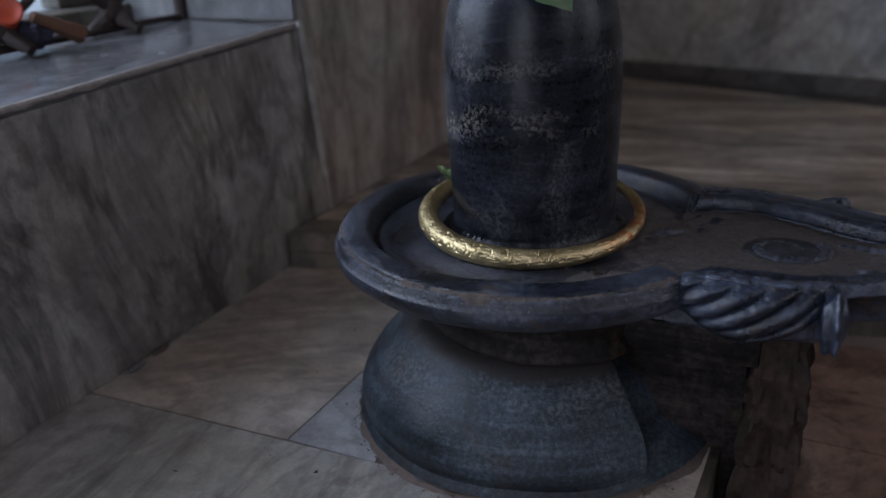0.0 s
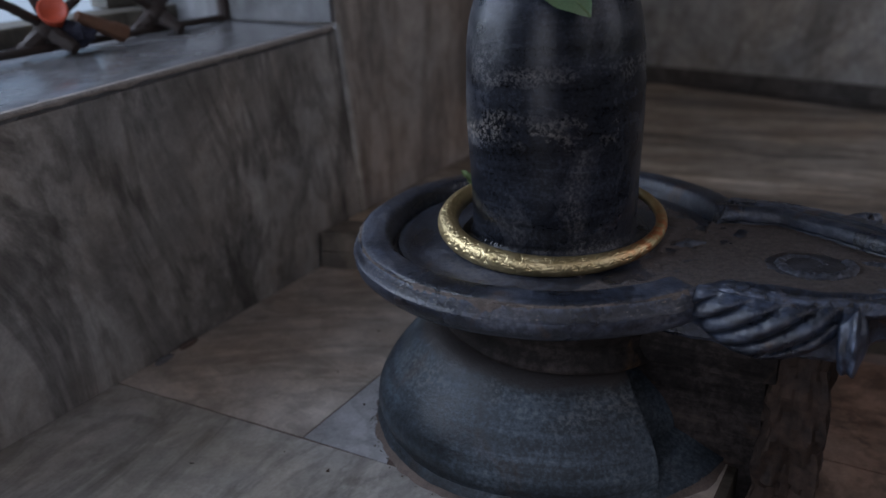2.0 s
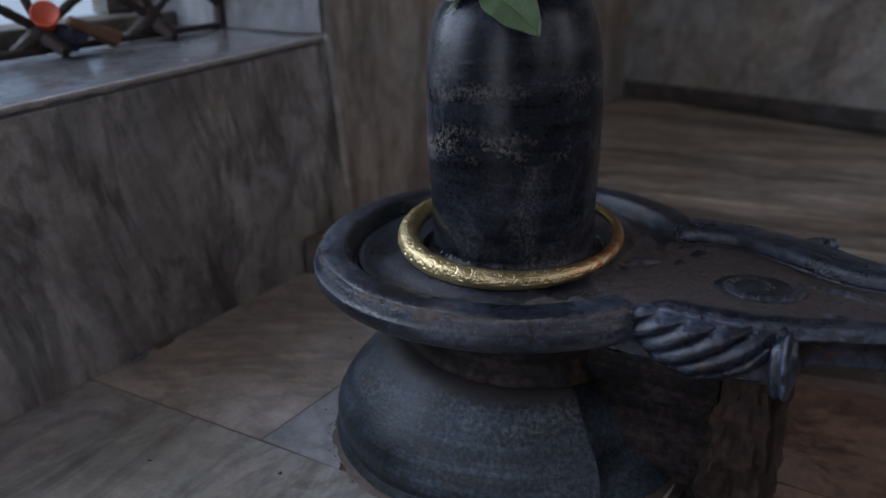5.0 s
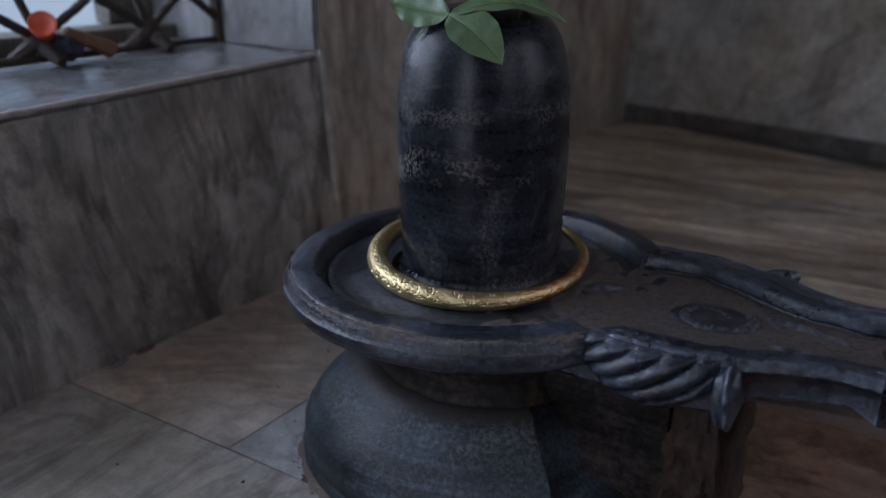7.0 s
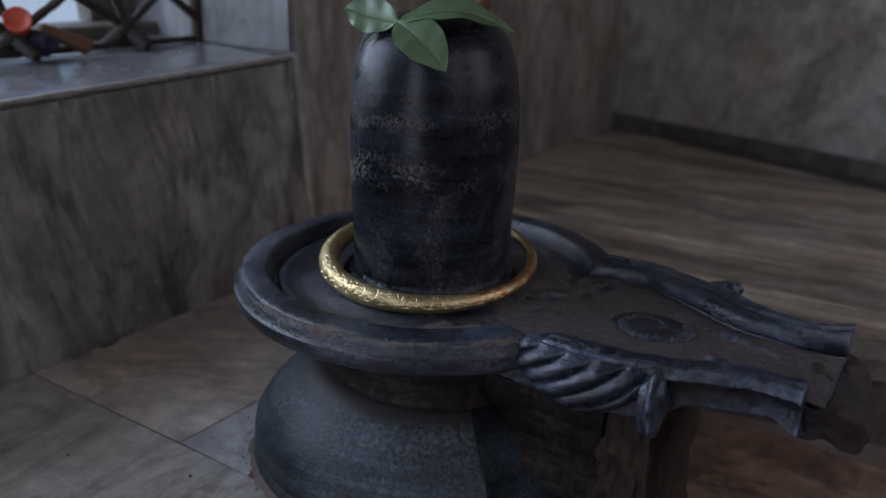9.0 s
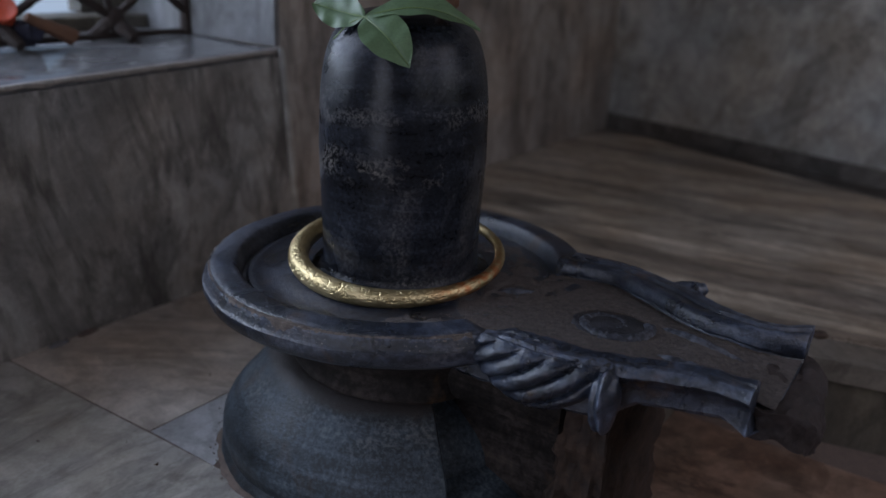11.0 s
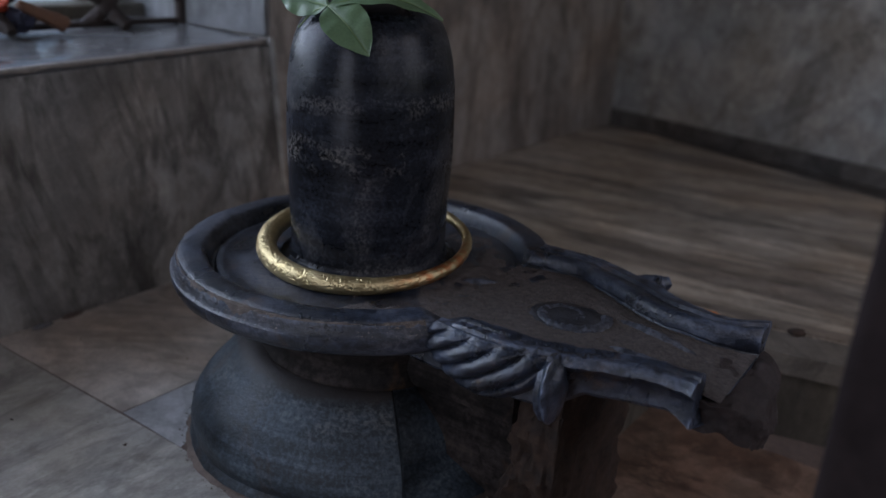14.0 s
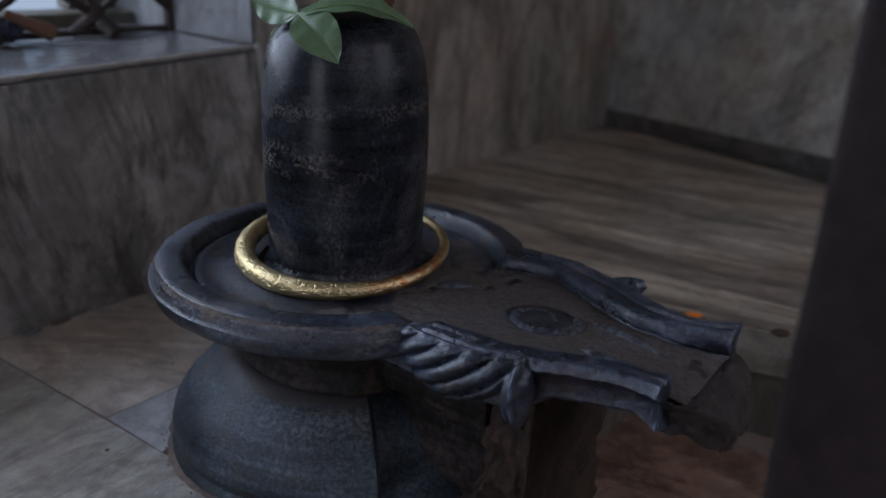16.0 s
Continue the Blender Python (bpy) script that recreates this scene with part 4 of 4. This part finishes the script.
# ---- window grille ----
GQ, GZ = -0.31, 0.530
grille = thing("iron_grille", at(0, GQ, GZ), "rusty bent-iron window grille with splayed feet", "grille")
grille.rotation_euler = (0, 0, math.atan2(D.y, D.x))


def bar(ctrl, r, name="bar", n=18):
    part(name, tube(curve_points(ctrl, n), [r * (1 + 0.18 * noise.noise(Vector((i * 0.7, ctrl[0][0] * 9, 1)))) for i in range(n)], 9, 0.15), M_IRON, grille)


bar([(-1.40, 0, 0.008), (-0.4, 0, 0.006), (0.535, 0, 0.008)], 0.008, "bottom_rail", 30)
for k in range(7):
    f = 0.335 - 0.262 * k
    nxt = 0.545 if k == 0 else f + 0.262
    for dx, dy in ((-0.058, 0.014), (0.060, 0.012), (0.008, -0.060)):
        part("toe", tube(curve_points([(f + dx, dy, 0.004), (f + dx * 0.5, dy * 0.5, 0.022), (f, 0, 0.040)], 8), [0.011, 0.013, 0.014, 0.015, 0.016, 0.016, 0.017, 0.017], 8, 0.3), M_IRON, grille)
    part("knuckle", blob((f, 0, 0.044), (0.026, 0.024, 0.028), 14, 10, lambda p: 1 + 0.2 * noise.noise(p * 2)), M_IRON, grille)
    mid = (f + nxt) / 2
    bar([(f, 0, 0.045), (f + (mid - f) * 0.55, 0.006, 0.085), (mid - 0.01, 0, 0.118)], 0.0095)
    bar([(nxt, 0, 0.045), (nxt + (mid - nxt) * 0.5, -0.006, 0.085), (mid + 0.01, 0, 0.118)], 0.0095)
    bar([(mid, 0, 0.115), (mid + 0.02, 0, 0.30), (mid - 0.02, 0, 0.60), (mid, 0, 1.115)], 0.009)
    bar([(f, 0, 0.045), (f - 0.05, 0, 0.24), (f + 0.05, 0, 0.5), (f, 0, 1.115)], 0.009)
bar([(0.533, 0, 0.0), (0.531, 0, 0.5), (0.533, 0, 1.118)], 0.014, "end_post")

orange = thing("orange_pot", at(0.072, -0.285, GZ + 0.070), "round orange plastic pot wedged in the window grille", "pot")
orange.scale = (0.82, 0.82, 0.82)
orange.rotation_euler = (radians(58), radians(-14), radians(40))
part("body", lathe([(0.0, -0.04), (0.018, -0.040), (0.024, -0.034), (0.028, 0.0), (0.030, 0.012), (0.033, 0.014), (0.033, 0.020), (0.029, 0.021), (0.024, 0.016), (0.010, 0.012), (0.0, 0.011)], 40), M_ORANGE, orange)
rag = tagged(part("cloth_rag", blob((0, 0, 0), (0.040, 0.026, 0.026), 28, 18, lambda p: 1 + 0.35 * noise.noise(p * 2.2) + 0.12 * noise.noise(p * 6)), M_CLOTH), "crumpled dark blue rag tied to the grille", "cloth")
rag.location = at(0.112, -0.29, GZ + 0.024)
stick = tagged(part("wood_stick", tube(curve_points([at(0.105, -0.262, GZ + 0.062), at(0.15, -0.257, GZ + 0.040), at(0.200, -0.255, GZ + 0.016)], 12), [0.010 + 0.008 * i / 11 for i in range(12)], 10, 0.2), M_TWIG), "short reddish brown stick lying on the sill", "stick")

# ---- small litter ----
rng = random.Random(4)


def grit(name, spots, sizes, mat, label, matrix=None):
    bm = bmesh.new()
    for p in spots:
        r = rng.uniform(*sizes)
        vs = [bm.verts.new(Vector(p) + Vector((rng.uniform(-1, 1), rng.uniform(-1, 1), rng.uniform(-0.2, 1))) * r) for _ in range(4)]
        for f in ((0, 1, 2), (0, 1, 3), (0, 2, 3), (1, 2, 3)):
            bm.faces.new([vs[i] for i in f])
    ob = tagged(part(name, bm, mat, None, "", False), label, "grit", "", "stuff")
    if matrix:
        ob.matrix_world = matrix
    return ob


spots = []
while len(spots) < 3600:
    u, v = rng.uniform(-0.22, 0.57), rng.uniform(-0.22, 0.22)
    r = math.hypot(u, v)
    inside = (0.172 < r < 0.228) or (u > 0.2 and -near_in(u) + 0.014 < v < far_in(u) - 0.014)
    thick = noise.noise(Vector((u * 14, v * 14, 2))) + (0.35 if u > 0.12 else -0.1)
    if inside and thick > rng.uniform(-0.1, 0.5):
        spots.append((u, v, FZ + (0.0032 if u > 0.19 else 0.0004) - max(0.0, u - 0.50) * 0.12))
for i in range(1500):
    u = rng.uniform(0.22, 0.56)
    off = abs(rng.gauss(0, 0.005))
    side_v = far_in(u) - 0.003 - off if rng.random() < 0.7 else off + 0.003 - near_in(u)
    spots.append((u, side_v, FZ + 0.003 - max(0.0, u - 0.50) * 0.12))
grit("ash_grit", spots, (0.0005, 0.0017), M_GRIT, "brown ash and grit in the stone basin", PED)
rimspots = []
for i in range(2600):
    a = rng.uniform(-math.pi, math.pi)
    r = rng.choice((0.2865, 0.288, 0.290, 0.292, 0.294, 0.239))
    if abs(a) > 0.6 and noise.noise(Vector((math.cos(a) * 6, math.sin(a) * 6, r * 9))) > -0.15:
        rimspots.append((r * math.cos(a), r * math.sin(a), FZ + (float(np.interp(r, [0.2856, 0.2884, 0.2905, 0.2932, 0.2955], [0.0172, 0.0175, 0.0130, 0.0060, 0.0015])) if r > 0.25 else -0.003)))
grit("rim_dust", rimspots, (0.0006, 0.0019), M_GRIT2, "pale dust caught along the basin rim", PED)
edge = []
for i in range(1500):
    q = rng.uniform(0.62, 1.5)
    edge.append(at(edge_s(q) + 0.096 + rng.gauss(0, 0.009), q, PLAT - 0.003))
grit("crumbs", edge, (0.0008, 0.0032), M_ROCK, "dark mortar crumbs along the platform edge")
foot = []
for i in range(700):
    a = rng.uniform(-math.pi, -0.3)
    r = 0.274 + abs(rng.gauss(0, 0.010))
    p = PED @ Vector((r * math.cos(a), r * math.sin(a), 0.0))
    if (p - P0).dot(Q) < STEP_Q - 0.03:
        foot.append(p)
grit("mortar_crumbs", foot, (0.001, 0.0035), M_GRIT, "brown mortar crumbs round the foot of the drum")
specks = [at(s, q, 0.0005) for s, q in ((-0.174, 0.405), (0.207, 0.312), (-0.014, 0.436), (-0.18, 0.49), (-0.04, 0.12), (0.12, 0.16), (0.25, 0.21), (-0.26, 0.30), (-0.33, 0.52), (0.05, 0.33))]
grit("floor_specks", specks, (0.002, 0.0042), M_ROCK, "dark specks of dirt on the marble floor")
petal = tagged(part("flower_petal", blob((0, 0, 0), (0.016, 0.010, 0.004), 14, 8, lambda p: 1 + 0.3 * noise.noise(p * 3)), M_PETAL), "orange flower petal on the marble platform", "petal")
petal.location = at(0.768, 1.050, PLAT + 0.004)
for s, q in ((0.005, 0.012), (-0.06, 0.017)):
    ch = tagged(part("marble_chip", blob((0, 0, 0), (0.022, 0.006, 0.006), 12, 8, lambda p: 1 + 0.4 * noise.noise(p * 3)), M_SILL if s < 0 else M_GROUT), "small marble chip lying against the wall foot", "chip")
    ch.location = at(s, q, 0.004)
    ch.rotation_euler = (0, 0, math.atan2(D.y, D.x))
nut = tagged(part("seed_pod", blob((0, 0, 0), (0.016, 0.010, 0.008), 14, 10, lambda p: 1 + 0.25 * noise.noise(p * 3)), M_ROCK), "dark dry seed pod on the platform edge", "seed pod")
nut.location = at(0.80, 1.21, PLAT + 0.006)
